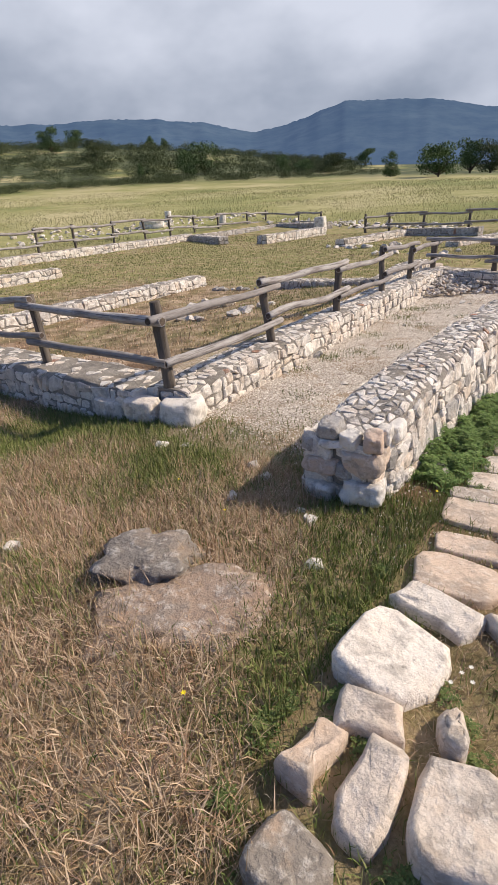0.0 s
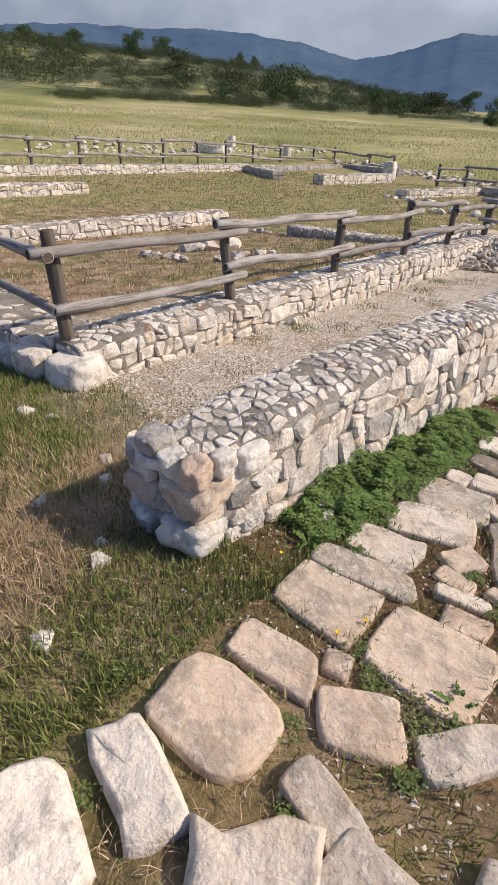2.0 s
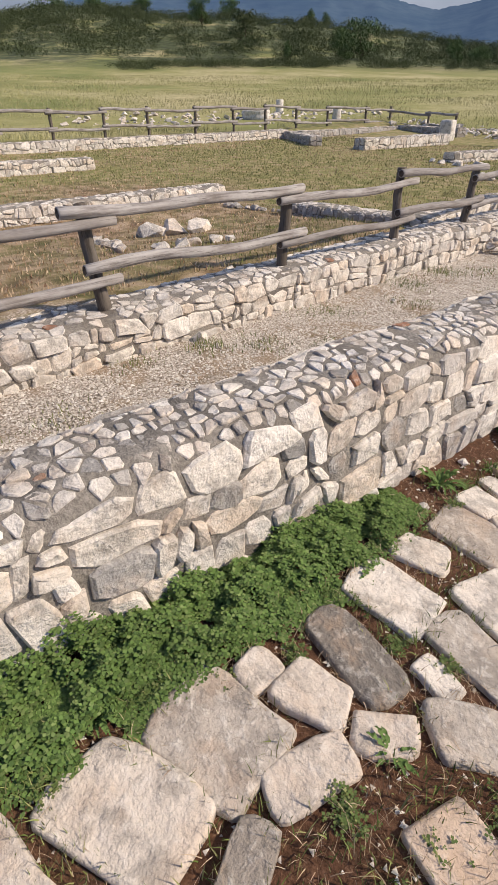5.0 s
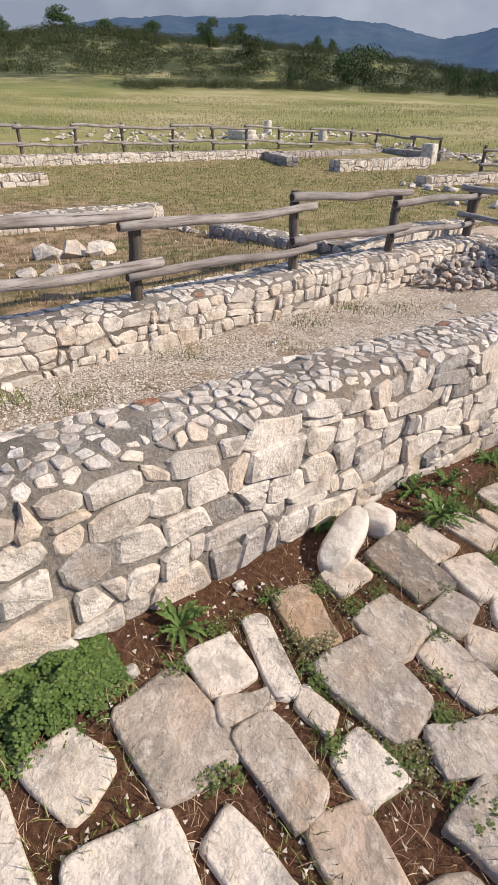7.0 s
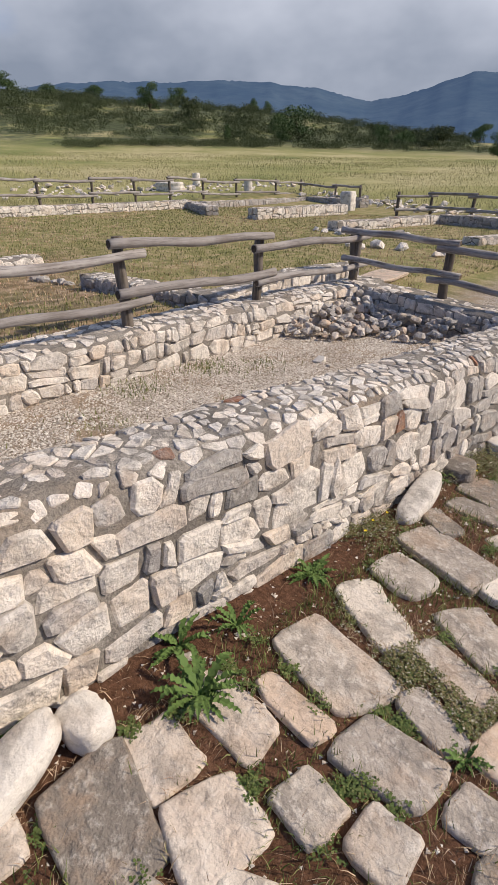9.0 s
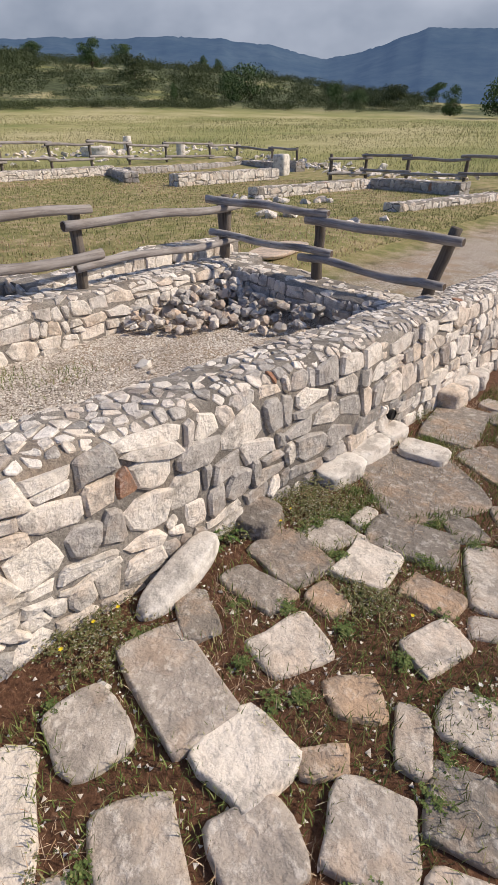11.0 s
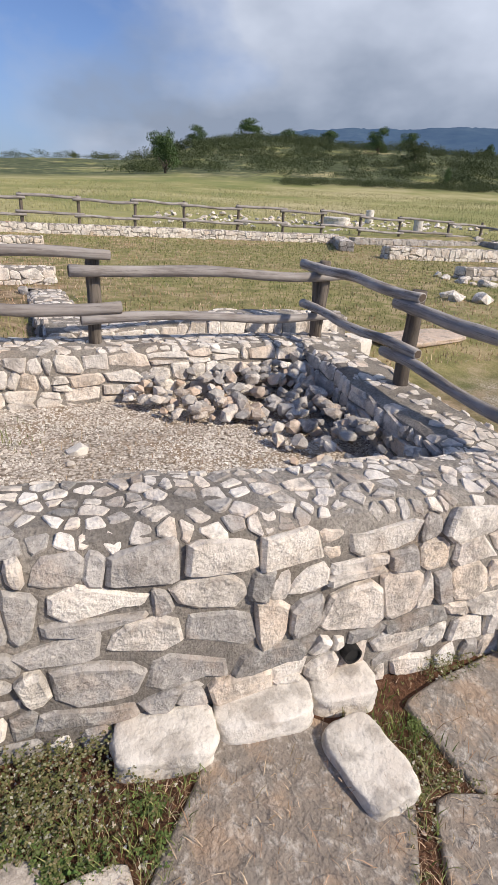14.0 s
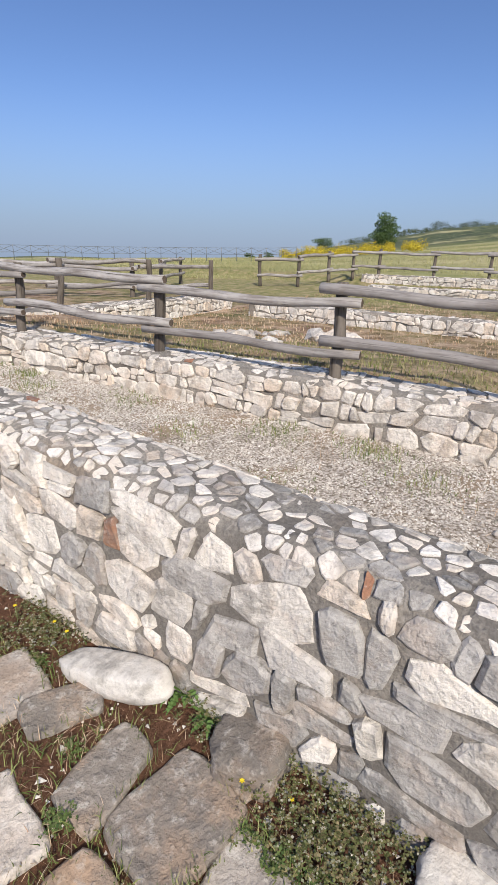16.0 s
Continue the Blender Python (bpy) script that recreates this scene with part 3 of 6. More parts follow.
def lay(wall, rng, w0, w1, su, sw, keep=1.0, proud=0.019):
    """Rough courses of stones on one side of the wall's unrolled surface: wavy beds, slanting joints, some stones split in two."""
    side = 1 if w0 + w1 > 0 else -1
    lo, hi = sorted((abs(w0), abs(w1)))
    beds = [lo]
    while beds[-1] < hi:
        beds.append(beds[-1] + sw * rng.uniform(0.7, 1.55))
    shift = rng.uniform(0, 50)

    def bed(r, u):
        return beds[r] + sw * (0.55 * noise.noise(Vector((u * 1.6, r * 3.7, shift))) + 0.30 * noise.noise(Vector((u * 5.5, r * 2.3, shift)))) * (0.4 if r == 0 else 1.0)
    out = []
    for r in range(len(beds) - 1):
        u, lean = -su * rng.random(), 0.0
        while u < wall.length:
            ln = su * rng.choice((0.45, 0.6, 0.8, 1.0, 1.3, 1.7)) * rng.uniform(0.85, 1.15)
            nxt = rng.uniform(-0.22, 0.22) * sw
            a, b = (u - lean, bed(r, u)), (u + ln - nxt, bed(r, u + ln))
            c, d = (u + ln + nxt, bed(r + 1, u + ln)), (u + lean, bed(r + 1, u))
            u, lean = u + ln, nxt
            cells = [(a, b, c, d)]
            if rng.random() < 0.20 and ln > 0.5 * su:
                p, q = rng.uniform(0.3, 0.7), rng.uniform(0.3, 0.7)
                e = (a[0] + (d[0] - a[0]) * p, a[1] + (d[1] - a[1]) * p)
                f = (b[0] + (c[0] - b[0]) * q, b[1] + (c[1] - b[1]) * q)
                cells = [(a, b, f, e), (e, f, c, d)]
            for cell in cells:
                mu, mw = sum(p[0] for p in cell) / 4, sum(p[1] for p in cell) / 4
                if not 0.02 < mu < wall.length - 0.02 or rng.random() > keep:
                    continue
                gap = rng.uniform(0.003, 0.010)
                poly = []
                for x, y in cell:
                    far = max(0.01, math.hypot(x - mu, y - mw))
                    g = 1 - gap / far * 1.3
                    x, y = mu + (x - mu) * g + rng.uniform(-0.13, 0.13) * sw, mw + (y - mw) * g + rng.uniform(-0.11, 0.11) * sw
                    poly.append((min(wall.length, max(0.0, x)), y))
                poly = soften(poly, rng, rng.uniform(0.10, 0.26), 0.07)
                poly = [(mu + (p[0] - mu) * g, mw + (p[1] - mw) * g) for p in poly for g in (1.02 + 0.20 * noise.noise(Vector((p[0] * 31, p[1] * 31, 8))),)]
                poly = [(p[0], side * p[1]) for p in poly]
                if side < 0:
                    poly.reverse()
                out.append(((mu, side * mw), slab_shape(poly, wall.place, rng, -0.03, proud * rng.uniform(0.35, 1.7), 0.014, 0.42)))
    return out


def chips(wall, rng, w0, w1, su, sw, keep=1.0, gap=0.008, proud=0.0055):
    """Small broken stones bedded flat in the mortar of the wall's top, with mortar showing between them."""
    seeds, real = [], []
    rows = max(1, round((w1 - w0) / sw))
    for r in range(-1, rows + 1):
        w = w0 + (r + 0.5) * (w1 - w0) / rows
        u = -su * rng.uniform(0.3, 0.7)
        while u < wall.length + su:
            real.append(0 <= r < rows and 0.03 < u < wall.length - 0.03)
            seeds.append((u, w + rng.uniform(-0.30, 0.30) * sw))
            u += su * rng.choice((0.5, 0.7, 0.95, 1.2, 1.6)) * rng.uniform(0.85, 1.15)
    out = []
    for seed, ok, poly in zip(seeds, real, voronoi_cells(seeds, gap, max(su, sw) * 1.0)):
        if not ok or poly is None or rng.random() > keep:
            continue
        poly = [(min(wall.length, max(0.0, p[0])), p[1]) for p in poly]
        poly = soften(fewer(poly, rng.choice((4, 4, 5, 5))), rng, 0.15, 0.06)
        mu, mw = sum(p[0] for p in poly) / len(poly), sum(p[1] for p in poly) / len(poly)
        a, k, q = rng.uniform(0, 3.14), rng.uniform(0.88, 1.16), rng.uniform(0.78, 1.0)
        ca, sa = math.cos(a), math.sin(a)
        turned = []
        for p in poly:
            x, y = p[0] - mu, p[1] - mw
            x, y = (ca * x + sa * y) * k, (ca * y - sa * x) * k * q
            turned.append((mu + ca * x - sa * y, mw + sa * x + ca * y))
        out.append((seed, slab_shape(turned, wall.place, rng, -0.02, proud * rng.uniform(0.3, 2.0), 0.005, 0.45)))
    return out


def end_stones(wall, rng, at_start, sw, su):
    """Stones on a wall's end face."""
    u0 = 0.0 if at_start else wall.length
    out = -1 if at_start else 1
    hi = wall.height(u0)
    seeds, real = [], []
    rows = max(2, round((hi - wall.base) / sw))
    cols = max(2, round(wall.width / su))
    for r in range(-1, rows + 1):
        for c in range(-1, cols + 1):
            real.append(0 <= r < rows and 0 <= c < cols)
            seeds.append((-wall.width / 2 + (c + 0.5 + rng.uniform(-0.2, 0.2)) * wall.width / cols, wall.base + (r + 0.5 + rng.uniform(-0.15, 0.15)) * (hi - wall.base) / rows))

    def place(v, z, d):
        p = wall.a + wall.dir * (u0 + out * d) + wall.side * v
        return (p.x, p.y, z)
    res = []
    for ok, poly in zip(real, voronoi_cells(seeds, 0.022, 0.3)):
        if ok and poly:
            res.append(slab_shape(soften(poly, rng, 0.15, 0.05), place, rng, -0.03, rng.uniform(0.012, 0.035), 0.014, 0.4))
    return res


def rubble_wall(name, label, wall, seed, face=(0.15, 0.11), cap=(0.10, 0.085), sides=(1, -1), single=(), ends=(True, True), keep_cap=0.8, stone=None, cap_stone=None, stained=None):
    """A whole wall. single: stretches (side or 0 for the cap, from, to) whose stones are parts of their own."""
    rng = random.Random(seed)
    stone, cap_stone = stone or m_stone, cap_stone or m_top
    top = thing(name, label, "stone wall", "structure")
    wall.core("mortar_core", top)
    arc = wall.radius * math.pi / 2
    reach = wall.face_reach() + 0.06
    heaps = {}

    def put(shape, material, key, own, kind_name):
        if own:
            stone_object(kind_name, shape, material, top)
        else:
            heaps.setdefault((key, material.name), (Heap(), material))[0].add(shape)
    edge = wall.flat + arc * 0.6
    for s in sides:
        for (u, w), shape in lay(wall, rng, *sorted((s * edge, s * reach)), *face):
            own = any(a == s and lo <= u <= hi for a, lo, hi in single)
            mat = stone if rng.random() > 0.004 else m_brick
            if stained and rng.random() < stained(u):
                mat = m_stain
            put(shape, mat, "stones", own, "stone")
    for (u, w), shape in chips(wall, rng, -edge, edge, *cap, keep=keep_cap):
        own = any(a == 0 and lo <= u <= hi for a, lo, hi in single)
        mat = cap_stone if rng.random() > 0.012 else m_brick
        if stained and rng.random() < 0.7 * stained(u):
            mat = m_stain
        put(shape, mat, "cap", own, "capping_stone")
    for k, at_start in enumerate((True, False)):
        if ends[k]:
            for shape in end_stones(wall, rng, at_start, face[1] * 1.25, face[0] * 1.3):
                put(shape, stone, "end", True, "end_stone")
    for (key, _), (heap, material) in heaps.items():
        heap.put({"stones": "rubble_stones", "cap": "capping_stones", "end": "end_stones"}[key], material, top)
    return top


wall_a = Wall((-1.20, 2.31), (-1.16, 15.0), 0.43, [(0, 0.42), (0.5, 0.50), (1.3, 0.53), (3.3, 0.47), (4.9, 0.40), (6.3, 0.29), (7.8, 0.20), (9.0, 0.12), (10.5, 0.04), (13, -0.04)], -0.30, 0.10, 0.08)
wall_b = Wall((-3.16, 2.86), (-3.73, 11.95), 0.50, [(0, 0.25), (1.8, 0.24), (3.6, 0.21), (5.3, 0.19), (6.9, 0.15), (8.8, 0.10)], -0.25, 0.06, 0.05)
wall_c = Wall((-3.47, 11.64), (-1.38, 11.52), 0.46, [(0, 0.09), (1.0, 0.045), (2.1, 0.02)], -0.38, 0.05, 0.03)
wall_d = Wall((-3.40, 2.96), (-9.6, 2.80), 0.58, [(0, 0.25), (2, 0.24), (5.5, 0.20), (6.1, 0.18)], -0.12, 0.06, 0.04)
rubble_wall("wall_roadside", "rounded white limestone rubble wall set in grey mortar", wall_a, 11, (0.165, 0.108), (0.080, 0.058), keep_cap=0.97, single=((1, 0.0, 9.2), (0, 0.0, 7.6)), stained=lambda u: 0.12 + 0.48 * smooth(5.6, 6.8, u) * (1 - 0.8 * smooth(7.3, 8.0, u)))
rubble_wall("wall_lane", "low white limestone rubble wall along the gravel lane", wall_b, 12, (0.15, 0.095), (0.10, 0.08), single=((1, 0, 9),), keep_cap=0.8)
rubble_wall("wall_cross", "low rubble cross wall with a sandy mortar top", wall_c, 13, (0.14, 0.10), (0.11, 0.09), single=((1, 0, 3),), keep_cap=0.6)
rubble_wall("wall_front", "low weathered rubble wall facing the dry grass", wall_d, 14, (0.15, 0.11), (0.11, 0.09), single=((-1, 0, 5),), keep_cap=0.5)
tier = Wall((-4.12, 9.4), (-4.18, 12.1), 0.36, [(0, 0.16), (1.4, 0.24), (2.7, 0.22)], -0.15, 0.05, 0.03)
rubble_wall("wall_tier", "raised rubble tier behind the wooden fence", tier, 15, (0.16, 0.10), (0.12, 0.10), keep_cap=0.6)
wall_f = Wall((-6.55, 9.42), (-4.32, 9.55), 0.40, [(0, 0.12), (2.3, 0.16)], -0.2, 0.05, 0.04)
rubble_wall("wall_spur", "dark lichened rubble wall spur in the grass", wall_f, 16, (0.15, 0.10), (0.11, 0.09), keep_cap=0.7, stone=m_grey)
wall_e = Wall((-8.78, 9.55), (-8.85, 4.15), 0.45, [(0, 0.14), (5.4, 0.16)], -0.25, 0.05, 0.04)
rubble_wall("wall_inner", "straight low rubble wall across the dry lawn", wall_e, 17, (0.17, 0.12), (0.12, 0.10), keep_cap=0.6)
wall_h = Wall((-14.5, 9.4), (-14.6, 4.6), 0.5, [(0, 0.28), (4.8, 0.30)], -0.15, 0.05, 0.04)
rubble_wall("wall_inner_far", "short low rubble wall on the lawn", wall_h, 18, (0.20, 0.14), (0.15, 0.13), keep_cap=0.6)
wall_i = Wall((-19.3, 20.6), (-19.6, 2.6), 0.5, [(0, 0.42), (18, 0.44)], -0.05, 0.05, 0.04)
rubble_wall("wall_boundary", "long low rubble boundary wall below the far fence", wall_i, 19, (0.22, 0.15), (0.18, 0.15), keep_cap=0.6)
for nm, a, b, w, h, seed, tone in (
    ("wall_room_side", (-19.2, 20.7), (-15.7, 19.0), 0.5, 0.36, 21, m_grey),
    ("wall_room_front", (-13.7, 19.2), (-13.2, 23.6), 0.55, 0.34, 22, None),
    ("wall_room_back", (-19.0, 21.2), (-18.6, 27.6), 0.5, 0.36, 23, m_grey),
    ("wall_room_end", (-18.5, 27.6), (-14.6, 27.0), 0.5, 0.40, 24, m_grey),
    ("wall_house_side", (-9.5, 18.4), (-8.8, 22.8), 0.45, 0.16, 25, None),
    ("wall_house_back", (-8.6, 23.0), (-5.5, 22.4), 0.45, 0.18, 26, m_grey),
    ("wall_house_near", (-5.3, 18.2), (-4.5, 21.8), 0.45, 0.04, 27, None),
):
    base = ground_z(*a) - 0.1
    wl = Wall(a, b, w, [(0, h), (20, h)], base, 0.05, 0.04)
    rubble_wall(nm, "ruined low rubble wall of a former room", wl, seed, (0.22, 0.15), (0.18, 0.15), keep_cap=0.6, stone=tone)


# ---- fences ----
def log_bm(p, q, r0, r1, rng, sides=9, rings=9, wave=0.018):
    """A slightly bent, knotty round log between two points, in its own frame along z; returns mesh data and pose."""
    p, q = Vector(p), Vector(q)
    ln = (q - p).length
    bm = bmesh.new()
    px, py = rng.uniform(0, 9), rng.uniform(0, 9)
    loops = []
    for i in range(rings + 1):
        t = i / rings
        r = r0 + (r1 - r0) * t
        ox = wave * (noise.noise(Vector((t * 2.2, px, 0))) - (1 - t) * noise.noise(Vector((0, px, 0))) - t * noise.noise(Vector((2.2, px, 0)))) * 2
        oy = wave * (noise.noise(Vector((t * 2.2, py, 5))) - (1 - t) * noise.noise(Vector((0, py, 5))) - t * noise.noise(Vector((2.2, py, 5)))) * 2
        loop = []
        for k in range(sides):
            a = 2 * math.pi * k / sides
            rr = r * (1 + 0.18 * noise.noise(Vector((math.cos(a) * 1.2, math.sin(a) * 1.2 + px, t * 6))) + 0.10 * noise.noise(Vector((math.cos(a) * 2.5, math.sin(a) * 2.5 + py, t * 17))))
            loop.append(bm.verts.new((ox + rr * math.cos(a), oy + rr * math.sin(a), t * ln)))
        loops.append(loop)
    for i in range(rings):
        for k in range(sides):
            f = bm.faces.new((loops[i][k], loops[i][(k + 1) % sides], loops[i + 1][(k + 1) % sides], loops[i + 1][k]))
            f.smooth = True
    for loop, flip, z in ((loops[0], True, -0.004), (loops[-1], False, ln + 0.004)):
        inner = [bm.verts.new((v.co.x * 0.8, v.co.y * 0.8, z)) for v in loop]
        for k in range(sides):
            q4 = (loop[k], loop[(k + 1) % sides], inner[(k + 1) % sides], inner[k])
            bm.faces.new(tuple(reversed(q4)) if flip else q4)
        cap = bm.faces.new(list(reversed(inner)) if flip else inner)
        cap.material_index = 1
    rot = (q - p).to_track_quat("Z", "Y").to_matrix().to_4x4()
    return bm, Matrix.Translation(p) @ rot


def log_part(name, p, q, r0, r1, rng, material, parent, wave=0.018, rings=9, sides=9):
    bm, m = log_bm(p, q, r0, r1, rng, sides, rings, wave)
    ob = part(name, bm, material, parent)
    ob.data.materials.append(m_cut)
    ob.matrix_local = m
    return ob


def fence(label, posts, seed, side=0.075, height=0.74, first_high=False, rr=0.038, pr=0.050, lean=None):
    """Posts (x, y, z and, if given, height) with two rails a bay; the rails of following bays lie over and under one another."""
    rng = random.Random(seed)
    top = thing("fence", label, "fence", group="wooden fences of the site")
    lean = lean or {}
    feet, tips, tall = [], [], []
    for i, (x, y, z, *own) in enumerate(posts):
        lx, ly = lean.get(i, (rng.uniform(-0.03, 0.03), rng.uniform(-0.03, 0.03)))
        h = own[0] if own else height
        tall.append(h)
        foot, head = Vector((x, y, z - 0.10)), Vector((x + lx, y + ly, z + h + rng.uniform(-0.015, 0.03)))
        feet.append(Vector((x, y, z)))
        tips.append(Vector((lx, ly, 0)))
        log_part("post", foot, head, pr * rng.uniform(0.95, 1.1), pr * rng.uniform(0.85, 1.0), rng, m_post, top, 0.012, 6)
    for i in range(len(posts) - 1):
        a, b = feet[i], feet[i + 1]
        d = (b - a)
        d.z = 0
        d.normalize()
        nrm = Vector((d.y, -d.x, 0))
        high = (i % 2 == 0) == first_high
        for low in (0.31, 0.85):
            off = 0.082 if high else 0.0
            za, zb = (low * tall[k] + off + rng.uniform(-0.010, 0.010) for k in (i, i + 1))
            pa = a + tips[i] * (za / tall[i]) + nrm * side + Vector((0, 0, za)) - d * rng.uniform(0.10, 0.20)
            pb = b + tips[i + 1] * (zb / tall[i + 1]) + nrm * side + Vector((0, 0, zb)) + d * rng.uniform(0.10, 0.20)
            r0, r1 = rr * rng.uniform(0.92, 1.15), rr * rng.uniform(0.85, 1.1)
            log_part("rail", pa, pb, r0, r1, rng, m_rail, top, 0.020, 14)
    return top


fence("weathered grey log fence standing on the lane wall", [(-3.16, 2.92, 0.27, 0.69), (-3.24, 4.62, 0.25, 0.66), (-3.36, 6.42, 0.22, 0.64), (-3.43, 8.13, 0.20, 0.66), (-3.58, 9.74, 0.16, 0.61), (-3.76, 11.65, 0.10, 0.62)], 31, 0.085, first_high=False, lean={0: (-0.02, -0.02), 1: (-0.06, -0.03)})
fence("dark grey log fence standing on the cross wall", [(-3.76, 11.65, 0.10, 0.62), (-2.51, 11.68, 0.045, 0.62), (-1.34, 11.56, 0.02, 0.62)], 32, 0.085, first_high=True, lean={2: (0.15, 0.08)})
fence("dark grey log fence standing on the front wall", [(-9.0, 2.95, 0.20, 0.70), (-7.05, 2.96, 0.22, 0.70), (-5.07, 2.95, 0.25, 0.70), (-3.16, 2.92, 0.27, 0.69)], 33, 0.085, first_high=False, lean={3: (-0.02, -0.02), 2: (-0.06, 0)})
fence("weathered log fence above the boundary wall", [(-20.4, 2.9, 0.36), (-20.5, 5.0, 0.36), (-20.5, 6.9, 0.36), (-20.5, 8.8, 0.36), (-20.5, 10.7, 0.36), (-20.5, 12.7, 0.36), (-20.6, 14.6, 0.36), (-20.6, 16.8, 0.36), (-20.6, 18.8, 0.36), (-20.6, 20.6, 0.36), (-20.6, 22.5, 0.30), (-20.6, 24.6, 0.25), (-20.4, 27.2, 0.2), (-20.3, 29.0, 0.2)], 34, 0.085, 0.98, rr=0.05, pr=0.06)
fence("log fence at the corner of the ruined room", [(-20.3, 29.0, 0.2), (-17.6, 28.6, 0.05), (-15.9, 28.4, 0.0)], 35, 0.085, 0.9, rr=0.05, pr=0.06)
fence("log fence beyond the ruined house", [(-11.3, 24.5, -0.1), (-10.6, 25.7, -0.1), (-8.8, 25.4, -0.1), (-6.7, 25.2, -0.1), (-4.6, 25.1, -0.1)], 36, 0.085, 0.85, rr=0.05, pr=0.06)
fence("weathered log fence along the side meadow", [(-15.6, 0.3, 0.1), (-16.2, 1.45, 0.12), (-18.0, 1.8, 0.25), (-19.4, 2.2, 0.33), (-20.4, 2.9, 0.36)], 37, 0.085, 0.95, rr=0.05, pr=0.06)
fence("weathered log fence at the end of the front wall", [(-5.2, -4.2, 0.0), (-7.2, -3.1, -0.03), (-9.0, -2.0, -0.06), (-10.1, -0.4, -0.08)], 38, 0.085, 0.85, rr=0.05, pr=0.06)
fence("weathered log fence leading into the meadow", [(-10.1, -0.4, -0.08), (-12.4, -1.4, 0.0), (-14.6, -2.4, 0.05)], 39, 0.085, 0.85, rr=0.05, pr=0.06)


# ---- road paving ----
# each stone: middle, length, width, turn in degrees and tone
ROAD_1 = [(-0.41, 0.54, 0.18, 0.18, 94, "d"), (-0.49, 0.80, 0.21, 0.11, 88, "n"), (-0.31, 0.81, 0.28, 0.15, 88, "p"), (-0.09, 0.86, 0.33, 0.21, 102, "p"), (-0.40, 1.02, 0.21, 0.13, 12, "p"), (-0.18, 1.10, 0.17, 0.07, 102, "p"), (-0.44, 1.30, 0.36, 0.32, 86, "w"), (-0.40, 1.61, 0.35, 0.16, 168, "w"), (-0.03, 1.67, 0.31, 0.22, 44, "p"), (-0.38, 1.89, 0.33, 0.29, 4, "n"), (-0.02, 1.92, 0.25, 0.11, 170, "g"), (-0.42, 2.17, 0.30, 0.16, 12, "n"), (-0.08, 2.20, 0.24, 0.19, 36, "n"), (-0.25, 2.31, 0.09, 0.07, 110, "n"), (0.18, 2.34, 0.26, 0.11, 54, "p"), (-0.45, 2.52, 0.33, 0.26, 10, "n"), (-0.04, 2.56, 0.37, 0.32, 6, "n"), (0.24, 2.65, 0.13, 0.08, 130, "p")]
ROAD_2 = [(-0.44, 2.77, 0.38, 0.16, 18, "g"), (-0.03, 2.82, 0.15, 0.11, 14, "n"), (-0.09, 2.93, 0.20, 0.06, 20, "p"), (-0.47, 2.98, 0.28, 0.20, 10, "p"), (-0.16, 3.01, 0.13, 0.10, 178, "n"), (0.01, 3.06, 0.10, 0.05, 168, "n"), (-0.20, 3.16, 0.15, 0.13, 62, "n"), (-0.40, 3.32, 0.37, 0.23, 24, "p"), (-0.08, 3.36, 0.43, 0.11, 116, "d"), (-0.44, 3.60, 0.33, 0.27, 18, "g"), (-0.19, 3.74, 0.27, 0.14, 80, "p"), (-0.52, 3.82, 0.11, 0.13, 0, "p"), (-0.36, 3.92, 0.21, 0.16, 18, "p"), (-0.14, 4.00, 0.18, 0.12, 48, "p"), (-0.38, 4.13, 0.37, 0.20, 176, "d"), (0.03, 4.21, 0.24, 0.18, 50, "g"), (-0.15, 4.28, 0.15, 0.08, 178, "w"), (-0.46, 4.45, 0.33, 0.25, 6, "w")]
ROAD_3 = [(-0.07, 4.47, 0.39, 0.20, 172, "g"), (-0.52, 4.74, 0.22, 0.18, 16, "w"), (-0.16, 4.75, 0.28, 0.29, 172, "w"), (0.12, 4.89, 0.28, 0.08, 52, "p"), (-0.03, 5.01, 0.30, 0.14, 6, "w"), (-0.46, 5.03, 0.34, 0.24, 2, "g"), (-0.20, 5.23, 0.28, 0.16, 0, "g"), (0.12, 5.24, 0.31, 0.15, 170, "n"), (-0.40, 5.26, 0.17, 0.08, 76, "g"), (-0.57, 5.27, 0.20, 0.19, 92, "w"), (-0.04, 5.43, 0.16, 0.14, 4, "w"), (-0.25, 5.43, 0.14, 0.09, 10, "p"), (-0.50, 5.44, 0.34, 0.09, 166, "w"), (-0.20, 5.67, 0.34, 0.27, 2, "g"), (-0.57, 5.67, 0.27, 0.16, 166, "t"), (0.12, 5.76, 0.27, 0.16, 60, "g"), (-0.33, 5.91, 0.25, 0.22, 2, "g"), (-0.06, 5.95, 0.29, 0.16, 176, "p")]
